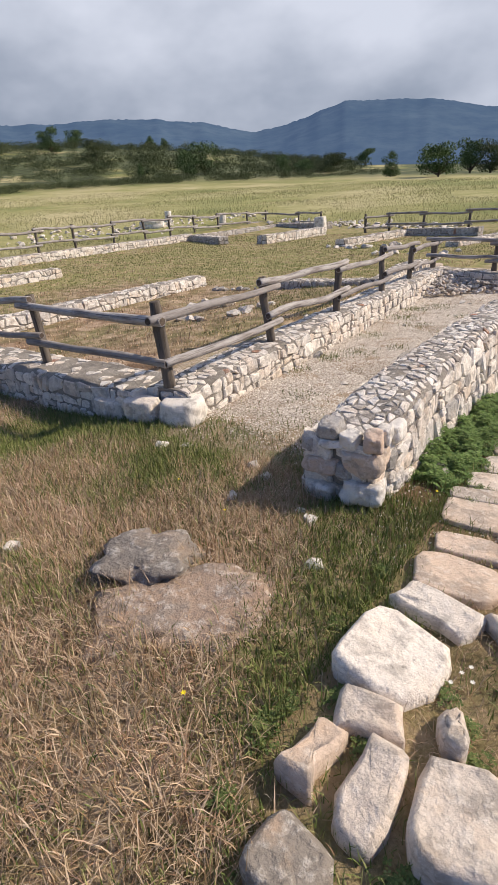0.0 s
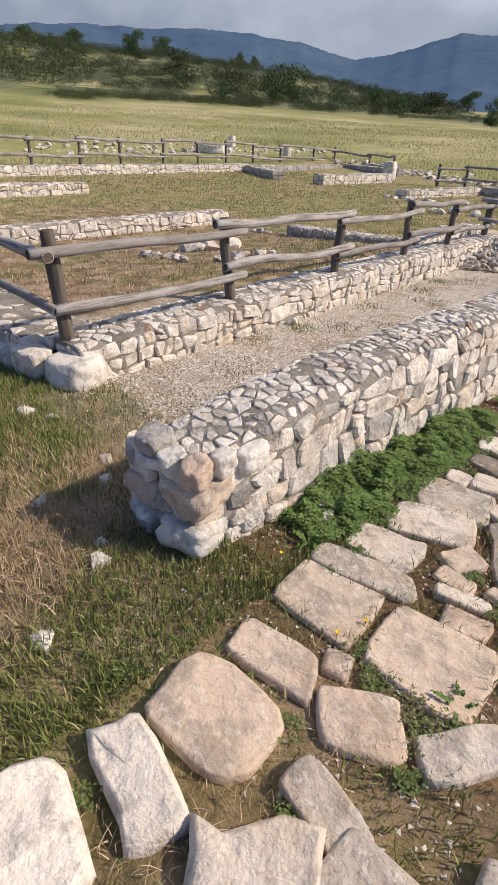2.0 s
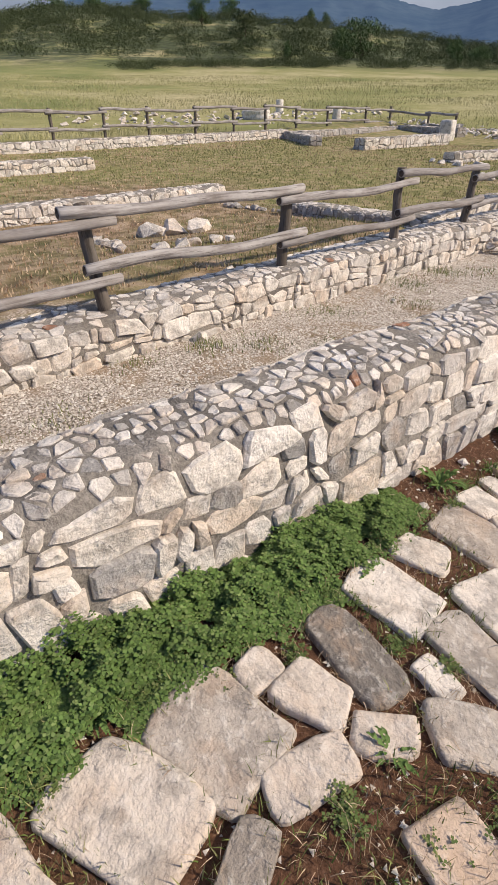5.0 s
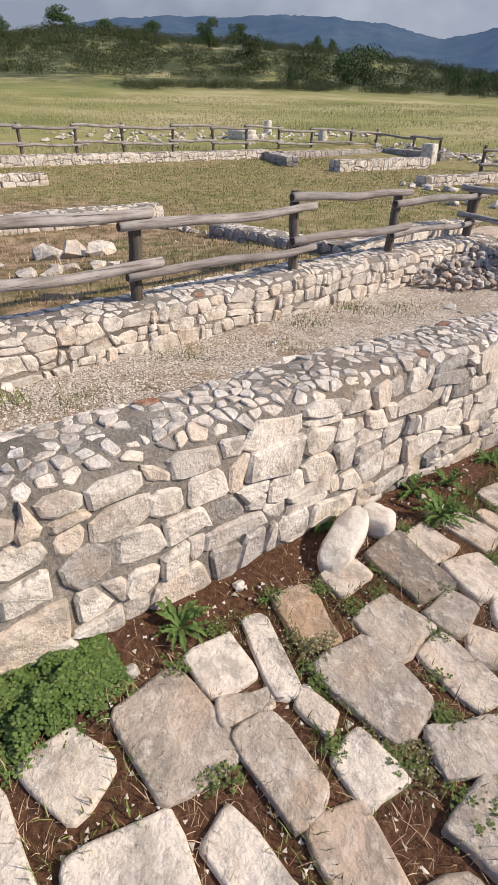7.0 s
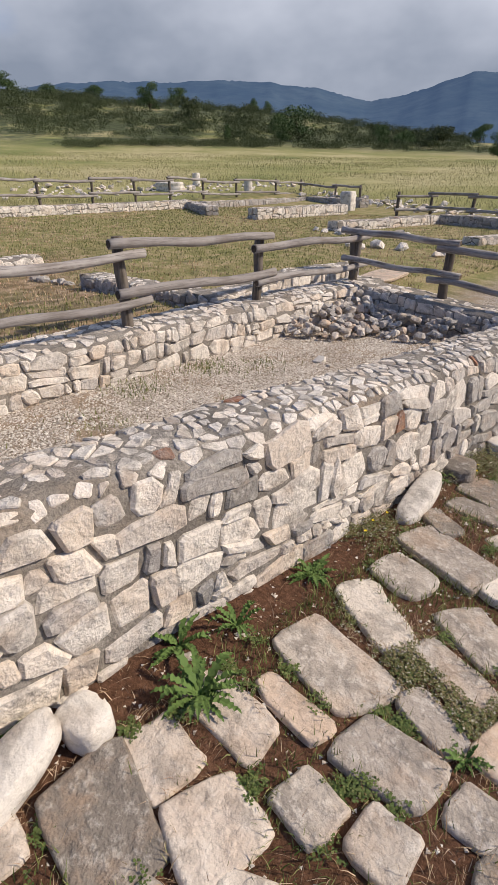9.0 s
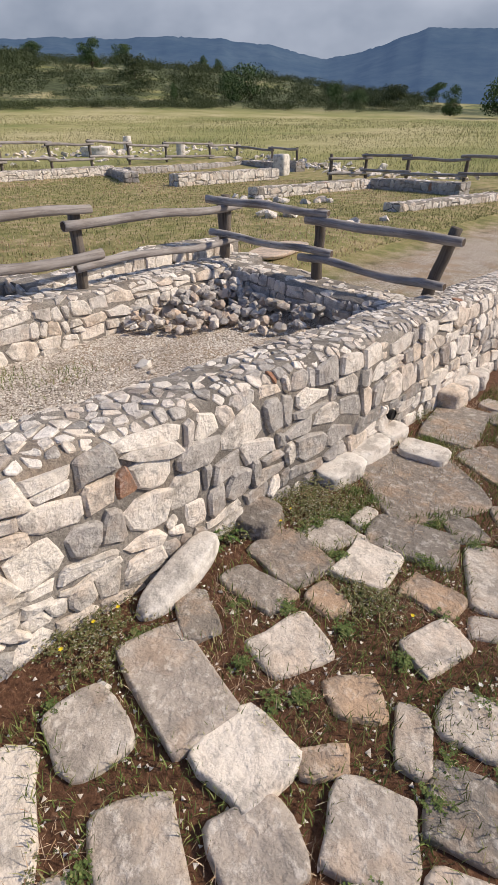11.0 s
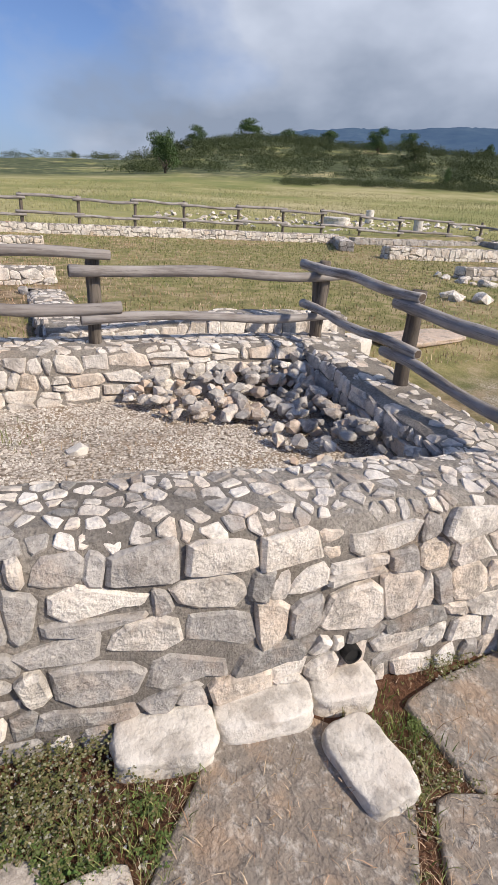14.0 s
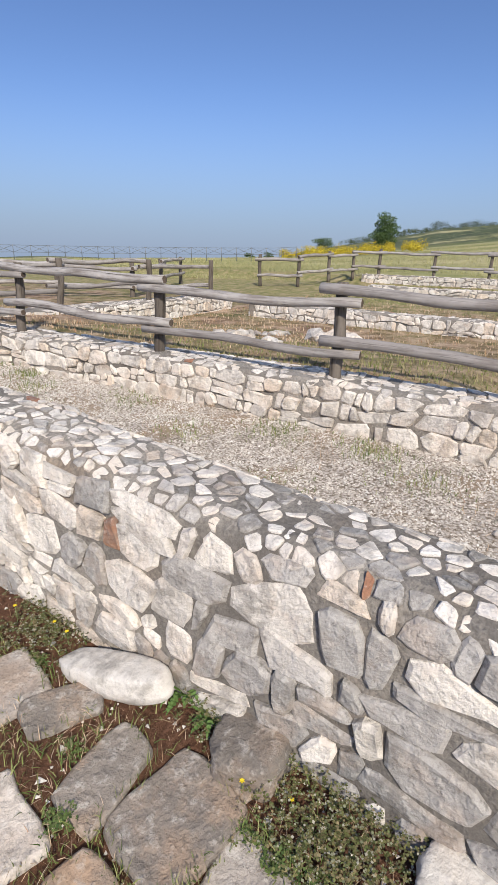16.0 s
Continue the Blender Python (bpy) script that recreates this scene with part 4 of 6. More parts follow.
ROAD_4 = [(-0.62, 5.96, 0.21, 0.14, 92, "p"), (-0.06, 6.14, 0.16, 0.15, 120, "p"), (-0.23, 6.17, 0.19, 0.13, 94, "g"), (-0.51, 6.24, 0.34, 0.25, 176, "d"), (-0.07, 6.39, 0.19, 0.19, 122, "w"), (-0.55, 6.46, 0.21, 0.18, 178, "p"), (-0.29, 6.46, 0.21, 0.22, 168, "p"), (0.11, 6.50, 0.21, 0.23, 36, "w"), (-0.16, 6.69, 0.17, 0.15, 0, "g"), (-0.53, 6.71, 0.33, 0.17, 176, "p"), (0.04, 6.77, 0.16, 0.16, 2, "g"), (-0.41, 6.88, 0.29, 0.10, 176, "n"), (-0.07, 6.97, 0.30, 0.19, 8, "g"), (0.18, 7.01, 0.14, 0.14, 0, "g"), (-0.43, 7.13, 0.42, 0.29, 172, "g"), (-0.05, 7.19, 0.23, 0.13, 168, "g"), (0.19, 7.31, 0.29, 0.22, 84, "n"), (-0.10, 7.44, 0.30, 0.13, 166, "g")]
ROAD_5 = [(-0.47, 7.47, 0.38, 0.17, 154, "w"), (0.45, 7.53, 0.25, 0.11, 42, "p"), (0.14, 7.54, 0.19, 0.09, 148, "w"), (-0.11, 7.68, 0.30, 0.22, 152, "g"), (0.33, 7.75, 0.34, 0.34, 140, "g"), (-0.51, 7.78, 0.27, 0.20, 174, "g"), (0.08, 7.91, 0.22, 0.19, 60, "g"), (0.37, 7.98, 0.15, 0.04, 150, "w"), (-0.11, 8.07, 0.25, 0.21, 86, "w"), (-0.46, 8.08, 0.45, 0.24, 170, "g"), (0.28, 8.16, 0.25, 0.23, 114, "g"), (0.08, 8.22, 0.14, 0.07, 50, "t"), (-0.63, 8.34, 0.25, 0.14, 154, "d"), (0.03, 8.47, 0.18, 0.16, 48, "t"), (-0.26, 8.48, 0.25, 0.21, 68, "p"), (0.24, 8.48, 0.22, 0.11, 112, "g"), (-0.56, 8.62, 0.29, 0.18, 178, "d"), (-0.30, 8.78, 0.17, 0.12, 168, "t")]
ROAD_6 = [(0.14, 8.87, 0.27, 0.15, 70, "p"), (-0.57, 8.87, 0.32, 0.28, 170, "d"), (-0.91, 8.99, 0.29, 0.18, 160, "d"), (-0.29, 9.10, 0.31, 0.23, 100, "w"), (0.29, 9.13, 0.23, 0.10, 32, "g"), (0.01, 9.13, 0.22, 0.17, 2, "t"), (-0.54, 9.16, 0.23, 0.17, 80, "g"), (-0.51, 9.40, 0.19, 0.07, 88, "g"), (-0.24, 9.42, 0.41, 0.26, 14, "d"), (0.20, 9.43, 0.42, 0.29, 116, "g"), (-0.07, 9.69, 0.16, 0.18, 52, "d"), (0.13, 9.88, 0.35, 0.15, 122, "d"), (-0.46, 9.97, 0.68, 0.63, 144, "d"), (-0.21, 10.50, 0.40, 0.37, 152, "d"), (-0.62, 10.93, 0.71, 0.37, 100, "d")]
ROAD = ROAD_1 + ROAD_2 + ROAD_3 + ROAD_4 + ROAD_5 + ROAD_6
ROAD_XY = np.array([row[:4] for row in ROAD])
ROAD_COS, ROAD_SIN = np.cos(np.radians([row[4] for row in ROAD])), np.sin(np.radians([row[4] for row in ROAD]))


def on_paving(x, y, pad=0.0):
    """Whether a place lies on one of the road's stones."""
    dx, dy = x - ROAD_XY[:, 0], y - ROAD_XY[:, 1]
    u, v = np.abs(dx * ROAD_COS + dy * ROAD_SIN), np.abs(dy * ROAD_COS - dx * ROAD_SIN)
    return bool(np.any((u < ROAD_XY[:, 2] / 2 + pad) & (v < ROAD_XY[:, 3] / 2 + pad)))


def paving_outline(x, y, ln, wd, turn, rng, i):
    """The worn outline of a rough four-sided block."""
    ca, sa = math.cos(radians(turn)), math.sin(radians(turn))
    corners = []
    for su, sv in ((-1, -1), (1, -1), (1, 1), (-1, 1)):
        corners.append((su * ln / 2 * rng.uniform(0.90, 1.14), sv * wd / 2 * rng.uniform(0.88, 1.16)))
    poly = soften(soften(corners, rng, rng.uniform(0.07, 0.17), 0.04), rng, 0.24, 0.02)
    res = []
    for u, v in poly:
        u += 0.017 * noise.noise(Vector((u * 9, v * 9, i * 1.7))) + 0.005 * noise.noise(Vector((u * 34, v * 34, i * 1.7)))
        v += 0.017 * noise.noise(Vector((u * 9, v * 9, i * 1.7 + 50.5))) + 0.005 * noise.noise(Vector((u * 34, v * 34, i * 1.7 + 70)))
        res.append((x + ca * u - sa * v, y + sa * u + ca * v))
    return res


def build_road():
    rng = random.Random(41)
    top = thing("pavement", "ancient road of worn limestone paving blocks in red soil", "pavement", "structure")
    stones = list(ROAD)
    y = -2.0
    while y < 15:
        x = -0.55
        while x < 2.3:
            px, py = x + rng.uniform(-0.05, 0.05), y + rng.uniform(-0.05, 0.05)
            ln, wd = rng.uniform(0.24, 0.40), rng.uniform(0.19, 0.25)
            free = y > 11.0 or (x > 0.2 and y > 0.6) or (y < 0.6 and x > 0.45)
            if free and all(math.hypot(px - q[0], py - q[1]) > 0.50 * (min(ln, 0.32) + (q[2] + q[3]) / 2) for q in stones):
                stones.append((px, py, ln, wd, rng.uniform(-20, 20), rng.choice("nppg" if y < 5 else "gggpd")))
            x += 0.07
        y += 0.07
    tones = {"w": m_pave_white, "p": m_pave_pale, "n": m_pave, "g": m_pave_grey, "d": m_pave_dark, "t": m_pave_tan}
    for i, (x, y, ln, wd, turn, tone) in enumerate(stones):
        full = smooth(1.6, 2.1, y)
        poly = paving_outline(x, y, ln * (1 + 0.04 * full) + 0.010 * full, wd * (1 + 0.04 * full) + 0.013 * full, turn, rng, i)
        if y < 1.75:
            poly = [(px + 0.030 * noise.noise(Vector((px * 11, py * 11, i))), py + 0.030 * noise.noise(Vector((px * 11, py * 11, i + 30.5)))) for px, py in poly]
        zc = ground_z(x, y)
        raised = curve_at([(0.5, 0.075), (1.4, 0.085), (1.75, 0.055), (2.2, 0.028), (6.5, 0.024), (9.0, 0.024), (9.6, 0.018)], y)
        hi = raised * rng.uniform(0.8, 1.25)

        def place(u, v, h, zc=zc, y=y):
            return (u, v, zc - 0.0765 * (v - y) + h)
        rim = 0.022 if y < 1.7 else rng.uniform(0.006, 0.011)
        sh = slab_shape(poly, place, rng, -0.10, hi, rim, 0.7 if y < 1.75 else 0.28, True)
        stone_object("paving_stone", sh, tones[tone], top, True)


build_road()


# ---- loose stones ----
def hull_rock(rng, sx, sy, sz, points=13):
    """A small angular stone as the hull of random points, resting on z = 0."""
    bm = bmesh.new()
    for _ in range(points):
        v = Vector((rng.gauss(0, 1), rng.gauss(0, 1), rng.gauss(0, 1))).normalized()
        bm.verts.new((v.x * sx / 2, v.y * sy / 2, v.z * sz / 2 + sz * 0.42))
    bmesh.ops.convex_hull(bm, input=bm.verts)
    bmesh.ops.delete(bm, geom=[v for v in bm.verts if not v.link_faces], context="VERTS")
    return bm


def boulder(name, label, at, size, material, seed, turn=0.0, tip=0.0, flat=0.55, detail=3, category="boulder", rough=0.13, box=3.6, owner=None):
    """A weathered block: a rounded box with noise, its foot sunk in the ground."""
    bm = bmesh.new()
    bmesh.ops.create_icosphere(bm, subdivisions=detail + 1, radius=1.0)
    for v in bm.verts:
        d = v.co.normalized()
        k = (abs(d.x) ** box + abs(d.y) ** box + abs(d.z) ** box) ** (-1 / box)
        p = d * k
        p *= 1 + rough * noise.noise(d * 1.6 + Vector((seed, 0, 0))) + rough * 0.5 * noise.noise(d * 4.2 + Vector((0, seed, 0))) + rough * 0.2 * noise.noise(d * 11 + Vector((0, seed, 4)))
        if p.z > flat:
            p.z = flat + (p.z - flat) * 0.3
        v.co = Vector((p.x * size[0] / 2, p.y * size[1] / 2, p.z * size[2] / 2))
    for f in bm.faces:
        f.smooth = True
    me = bpy.data.meshes.new(name)
    bm.to_mesh(me)
    bm.free()
    me.materials.append(material)
    ob = new(name, me)
    x, y = at[:2]
    ob.matrix_world = pose(x, y, ground_z(x, y) + size[2] * (at[2] if len(at) > 2 else 0.22), tip, 0, turn)
    if owner:
        ob.parent = owner
        return ob
    return tagged(ob, label, category)


def end_stones():
    """The rough stones that make up the broken end of the roadside wall, bedded in its core."""
    owner = bpy.data.objects["wall_roadside"]
    for x, y, z, size, material, seed, turn, tip in (
            (-1.06, 2.37, 0.12, (0.28, 0.32, 0.19), m_pale, 1.3, 14, -6), (-1.06, 2.39, 0.31, (0.27, 0.30, 0.20), m_pave, 2.4, 6, 4),
            (-1.29, 2.34, 0.08, (0.23, 0.24, 0.17), m_stone, 3.7, -12, 5), (-1.30, 2.35, 0.24, (0.26, 0.25, 0.14), m_pave, 4.9, 8, -8),
            (-1.16, 2.33, 0.24, (0.12, 0.16, 0.13), m_stain, 5.2, 30, 0), (-0.99, 2.33, 0.45, (0.12, 0.15, 0.14), m_brick_pale, 6.6, 20, 10),
            (-1.12, 2.32, 0.44, (0.12, 0.13, 0.11), m_pale, 7.1, -20, 8), (-1.24, 2.32, 0.39, (0.16, 0.14, 0.07), m_top, 8.8, 16, -12),
            (-1.25, 2.33, 0.48, (0.15, 0.16, 0.12), m_stain, 9.5, 5, 14), (-1.37, 2.34, 0.37, (0.12, 0.16, 0.12), m_stain, 10.7, -18, 6),
            (-0.985, 2.46, 0.44, (0.10, 0.13, 0.13), m_pale, 11.6, 9, 0), (-0.975, 2.62, 0.40, (0.10, 0.20, 0.14), m_pale, 12.4, 4, 0),
            (-0.97, 2.60, 0.10, (0.12, 0.16, 0.14), m_top, 13.5, -8, 6), (-1.12, 2.30, 0.34, (0.10, 0.10, 0.08), m_pave_pale, 14.2, 33, 9)):
        size = tuple(0.86 * a for a in size)
        boulder("stone", "", (x, y, (z - ground_z(x, y)) / size[2]), size, material, seed, turn, tip, flat=0.8, rough=0.17, box=4.2, owner=owner)


m_pale = stone_material("clean_limestone", [(0.80, 0.76, 0.70), (0.76, 0.72, 0.66)], 0.15, warm=0.2, grain=0.5)
m_brick_pale = stone_material("pale_terracotta", [(0.64, 0.50, 0.41), (0.60, 0.46, 0.37)], 0.2, grain=0.5)
end_stones()
boulder("corner_stone", "large white limestone boulder at the corner of the low wall", (-2.98, 2.86, 0.32), (0.40, 0.38, 0.30), m_white, 3.1, 20, flat=0.7, box=2.7)
boulder("corner_stone", "pale limestone block built into the front wall", (-3.32, 2.70, 0.40), (0.34, 0.22, 0.28), m_stone, 4.2, 8)
boulder("corner_stone", "grey limestone block built into the front wall", (-3.72, 2.68, 0.40), (0.34, 0.20, 0.26), m_stone, 7.2, 3)
boulder("lichen_boulder", "dark lichen-covered boulder sunk in dry grass", (-1.67, 1.22, 0.10), (0.44, 0.36, 0.24), m_rock, 5.5, 30, rough=0.4)
boulder("flat_rock", "flat brown bedrock slab level with the dry grass", (-1.28, 1.08, 0.0), (0.76, 0.48, 0.13), m_bed, 6.1, 48, flat=0.25, rough=0.35)
boulder("kerb_block", "white limestone block at the foot of the wall", (-0.83, 9.66, 0.24), (0.18, 0.32, 0.17), m_white, 1.2, -8, rough=0.10, box=5)
boulder("kerb_block", "white limestone block with a crack at the wall's foot", (-0.855, 10.01, 0.24), (0.18, 0.35, 0.17), m_white, 2.2, -5, rough=0.10, box=5)
boulder("kerb_block", "small white limestone block beside the wall's drain hole", (-0.87, 10.33, 0.24), (0.18, 0.26, 0.17), m_white, 3.3, -8, rough=0.10, box=5)
boulder("flat_block", "flat pale limestone block lying on the road edge", (-0.59, 10.28, 0.30), (0.31, 0.21, 0.10), m_white, 4.4, 8, rough=0.08, box=5)
boulder("leaning_slab", "smooth white slab leaning beside the wall foot", (-0.75, 6.08, 0.35), (0.15, 0.40, 0.16), m_white, 5.1, 20, 10, rough=0.06, box=2.6)
boulder("leaning_slab", "small upright white stone beside the smooth slab", (-0.77, 6.33, 0.30), (0.17, 0.14, 0.17), m_white, 5.4, 15, 0, rough=0.10, box=3)
boulder("leaning_slab", "smooth grey-white slab tipped against the wall foot", (-0.81, 8.41, 0.35), (0.15, 0.50, 0.16), m_white, 5.9, 8, 12, rough=0.06, box=2.6)
boulder("dark_block", "dark lichened block against the wall's foot", (-0.85, 8.96, 0.25), (0.22, 0.24, 0.19), m_rock, 8.7, 15)
for k, yy in enumerate((11.28, 11.58, 11.88)):
    boulder("edge_block", "upright grey limestone block along the wall's foot", (-0.84 - 0.02 * k, yy, 0.28), (0.22, 0.26, 0.24), m_stone, 9.0 + k, 6 * k)
boulder("edge_block", "grey stone half sunk at the end of the wall", (-0.80, 2.95, 0.2), (0.10, 0.16, 0.10), m_stone, 12.0, 30)
for k, (x, y, s) in enumerate(((-1.19, 1.98, 0.11), (-0.97, 1.64, 0.10), (-2.57, 2.45, 0.08), (-2.76, 2.37, 0.12), (-1.92, 2.45, 0.09), (-1.73, 2.32, 0.09), (-1.76, 1.99, 0.09), (-2.45, 0.95, 0.11), (-1.02, 1.32, 0.06), (-1.3, 2.05, 0.06), (-2.50, 9.52, 0.13), (-2.35, 9.47, 0.06), (-2.96, 5.22, 0.17), (-2.2, 4.4, 0.06), (-2.7, 7.3, 0.07), (-0.62, 7.9, 0.06), (-0.83, 5.55, 0.06), (-0.8, 6.75, 0.05), (-0.72, 5.02, 0.06))):
    rng = random.Random(700 + k)
    bm = hull_rock(rng, s * rng.uniform(1.0, 1.3), s, s * 0.7, 16)
    me = bpy.data.meshes.new("loose_stone")
    bm.to_mesh(me)
    bm.free()
    me.materials.append(m_white)
    ob = new("loose_stone", me)
    ob.matrix_world = pose(x, y, ground_z(x, y) - 0.2 * s, 0, 0, rng.uniform(0, 360))
    tagged(ob, "small pale limestone fragment lying on the ground", "stone", "loose stone fragments")


def drain_hole():
    """A black disc with a rim low in the roadside wall, painting its drain hole's dark."""
    bm = bmesh.new()
    rings = []
    for x, r in ((0.022, 0.030), (0.03, 0.031), (0.03, 0.037), (-0.06, 0.038)):
        rings.append([bm.verts.new((x, r * math.cos(k * math.pi / 8), r * math.sin(k * math.pi / 8))) for k in range(16)])
    for a, b in zip(rings, rings[1:]):
        for k in range(16):
            bm.faces.new((a[k], a[(k + 1) % 16], b[(k + 1) % 16], b[k]))
    bm.faces.new(rings[0])
    ob = part("drain_pipe", bm, Mat("dark_hole_paint", 0.6).done((0.02, 0.02, 0.02)), bpy.data.objects["wall_roadside"], "black disc and rim painting the dark of a drain hole")
    ob.location = (-0.91, 10.38, -0.40)


drain_hole()


def rubble_heap():
    """Collapsed stones along the cross wall and in the corner of the lane."""
    rng = random.Random(51)
    top = thing("rubble_heap", "heap of collapsed grey and white limestone rubble", "rubble")
    made = 0
    for k in range(420):
        t = rng.random()
        if rng.random() < 0.48:
            x, y = -3.35 + 2.1 * t, 11.25 - rng.random() ** 1.8 * (0.75 - 0.3 * t)
            slope = 1 - (11.25 - y) / 0.8
        else:
            y, x = 9.9 + 1.4 * t, -3.36 + rng.random() ** 1.8 * (0.35 + 0.7 * t)
            slope = 1 - (x + 3.30) / 1.0
        z = ground_z(x, y) - 0.02 + 0.26 * max(0.0, slope) ** 1.4 * (0.55 + 0.45 * t) * rng.uniform(0.6, 1.0)
        if x < -3.2 and y < 10.4 and rng.random() < 0.6:
            continue
        s = rng.uniform(0.05, 0.135) * (1.0 if z < -0.1 else 0.9)
        bm = hull_rock(rng, s * rng.uniform(0.9, 1.4), s, s * rng.uniform(0.6, 0.9), 17)
        ob = part("stone", bm, m_grey if rng.random() < (0.75 if x > -2.9 and y > 10.8 else 0.40) else (m_stone if rng.random() < 0.6 else m_pave), top)
        ob.matrix_world = pose(x, y, z, rng.uniform(-25, 25), rng.uniform(-25, 25), rng.uniform(0, 360))
        made += 1
        if made >= 300:
            break


rubble_heap()


def stone_row(label, points, seed, size, count, material, spread=0.08):
    rng = random.Random(seed)
    top = thing("stone_row", label, "stone row")
    for k in range(count):
        t = (k + rng.random() * 0.6) / count * (len(points) - 1)
        i = min(len(points) - 2, int(t))
        a, b = Vector(points[i]), Vector(points[i + 1])
        p = a + (b - a) * (t - i)
        x, y = p.x + rng.uniform(-spread, spread), p.y + rng.uniform(-spread, spread)
        s = size * rng.uniform(0.7, 1.4)
        ob = part("stone", hull_rock(rng, s * 1.3, s, s * 0.7, 15), material, top)
        ob.matrix_world = pose(x, y, ground_z(x, y) - s * 0.15, 0, 0, rng.uniform(0, 360))


stone_row("curved row of dark lichened stones in the lawn", [(-6.7, 5.95), (-6.0, 5.95), (-5.15, 5.75)], 61, 0.17, 12, m_grey)
stone_row("few large pale stones lying in the lawn", [(-6.5, 6.5), (-6.2, 6.9), (-6.0, 7.5)], 62, 0.30, 4, m_stone)
stone_row("flat stones in line on the lawn", [(-4.86, 5.9), (-4.85, 7.05)], 63, 0.20, 6, m_stone)
stone_row("thin line of kerb stones across the lawn", [(-7.9, 9.1), (-6.7, 9.45)], 64, 0.13, 9, m_grey, 0.03)
stone_row("scattered stones of a fallen wall", [(-6.9, 15.6), (-5.6, 16.2), (-4.6, 16.8)], 65, 0.28, 7, m_stone, 0.5)
stone_row("stones heaped along the broken house wall", [(-9.8, 18.2), (-8.3, 18.0), (-7.2, 18.9)], 66, 0.25, 12, m_stone, 0.25)
boulder("fallen_slab", "flat sandy stone slab on the lawn behind the cross wall", (-4.35, 13.3, 0.2), (0.55, 1.25, 0.10), m_pave, 14.0, 12, flat=0.4, rough=0.05, category="slab")
boulder("fallen_drum", "white stone drum lying by the fence corner", (-3.95, 12.15, 0.3), (0.32, 0.40, 0.34), m_white, 15.0, 25, rough=0.06, category="stone drum")
boulder("stone_block", "upright white stone block at the end of a ruined wall", (-14.1, 25.1, 0.42), (0.55, 0.55, 0.85), m_white, 16.0, 10, flat=0.9, rough=0.04, box=6, category="stone block")
boulder("stone_block", "pale stone block lying behind the far fence", (-25.5, 24.0, 0.3), (1.5, 0.9, 0.7), m_white, 17.0, 40, rough=0.15, category="stone block")


def column(label, x, y, r, h, seed):
    rng = random.Random(seed)
    top = thing("column_stump", label, "column")
    bm = bmesh.new()
    loops = []
    for t, k in ((0, 1.12), (0.10, 1.12), (0.13, 1.0), (0.6, 0.97), (0.97, 0.95), (1.0, 0.88)):
        loops.append([bm.verts.new((r * k * math.cos(a * math.pi / 10) * rng.uniform(0.97, 1.02), r * k * math.sin(a * math.pi / 10) * rng.uniform(0.97, 1.02), h * t + (rng.uniform(-0.03, 0.03) if t == 1 else 0))) for a in range(20)])
    for i in range(len(loops) - 1):
        for k in range(20):
            bm.faces.new((loops[i][k], loops[i][(k + 1) % 20], loops[i + 1][(k + 1) % 20], loops[i + 1][k]))
    bm.faces.new(loops[-1])
    ob = part("shaft", bm, m_white, top)
    top.location = (x, y, ground_z(x, y) - 0.05)


column("broken white stone column standing by the far fence", -21.9, 26.6, 0.23, 0.72, 71)
column("broken white stone column behind the far fence", -27.2, 27.2, 0.24, 0.70, 72)


def scatter_stones():
    """The strip of field stones behind the far fence, too many to count."""
    rng = random.Random(73)
    heap = Heap()
    for k in range(440):
        t = 0.15 + 0.85 * rng.random()
        x, y = -27 + rng.gauss(0, 1.8) + 7 * (t - 0.5), 13 + 18 * t + rng.gauss(0, 0.8)
        if k > 270:
            x, y = -20 + 12 * t + rng.gauss(0, 0.8), 29.5 + rng.gauss(0, 0.7) - 2.0 * t
        s = rng.uniform(0.14, 0.50) * rng.uniform(0.6, 1)
        bm = hull_rock(rng, s * 1.3, s, s * 0.7, 9)
        m = pose(x, y, ground_z(x, y) - 0.05, 0, 0, rng.uniform(0, 360))
        bm.verts.index_update()
        heap.add(([tuple(m @ v.co) for v in bm.verts], [tuple(v.index for v in f.verts) for f in bm.faces]))
        bm.free()
    heap.put("field_stones", m_stone, label="many pale field stones strewn behind the far fence", category="stones")


scatter_stones()


# ---- gravel ----
def mesh_np(name, verts, tris, material):
    me = bpy.data.meshes.new(name)
    me.vertices.add(len(verts))
    me.vertices.foreach_set("co", np.asarray(verts, dtype=np.float32).ravel())
    me.loops.add(len(tris) * 3)
    me.loops.foreach_set("vertex_index", np.asarray(tris, dtype=np.int32).ravel())
    me.polygons.add(len(tris))
    me.polygons.foreach_set("loop_start", np.arange(0, len(tris) * 3, 3, dtype=np.int32))
    me.materials.append(material)
    me.update(calc_edges=True)
    return me


def stuff(name, label, category, verts, tris, material):
    ob = new(name, mesh_np(name, verts, tris, material))
    return tagged(ob, label, category, "", "stuff")


def in_wall(x, y, pad=0.0):
    for w in (wall_a, wall_b, wall_c, wall_d, wall_e, wall_f, tier):
        d = Vector((x, y, 0)) - w.a
        u, v = d.dot(w.dir), d.dot(w.side)
        if -pad < u < w.length + pad and abs(v) < w.width / 2 + pad:
            return True
    return False


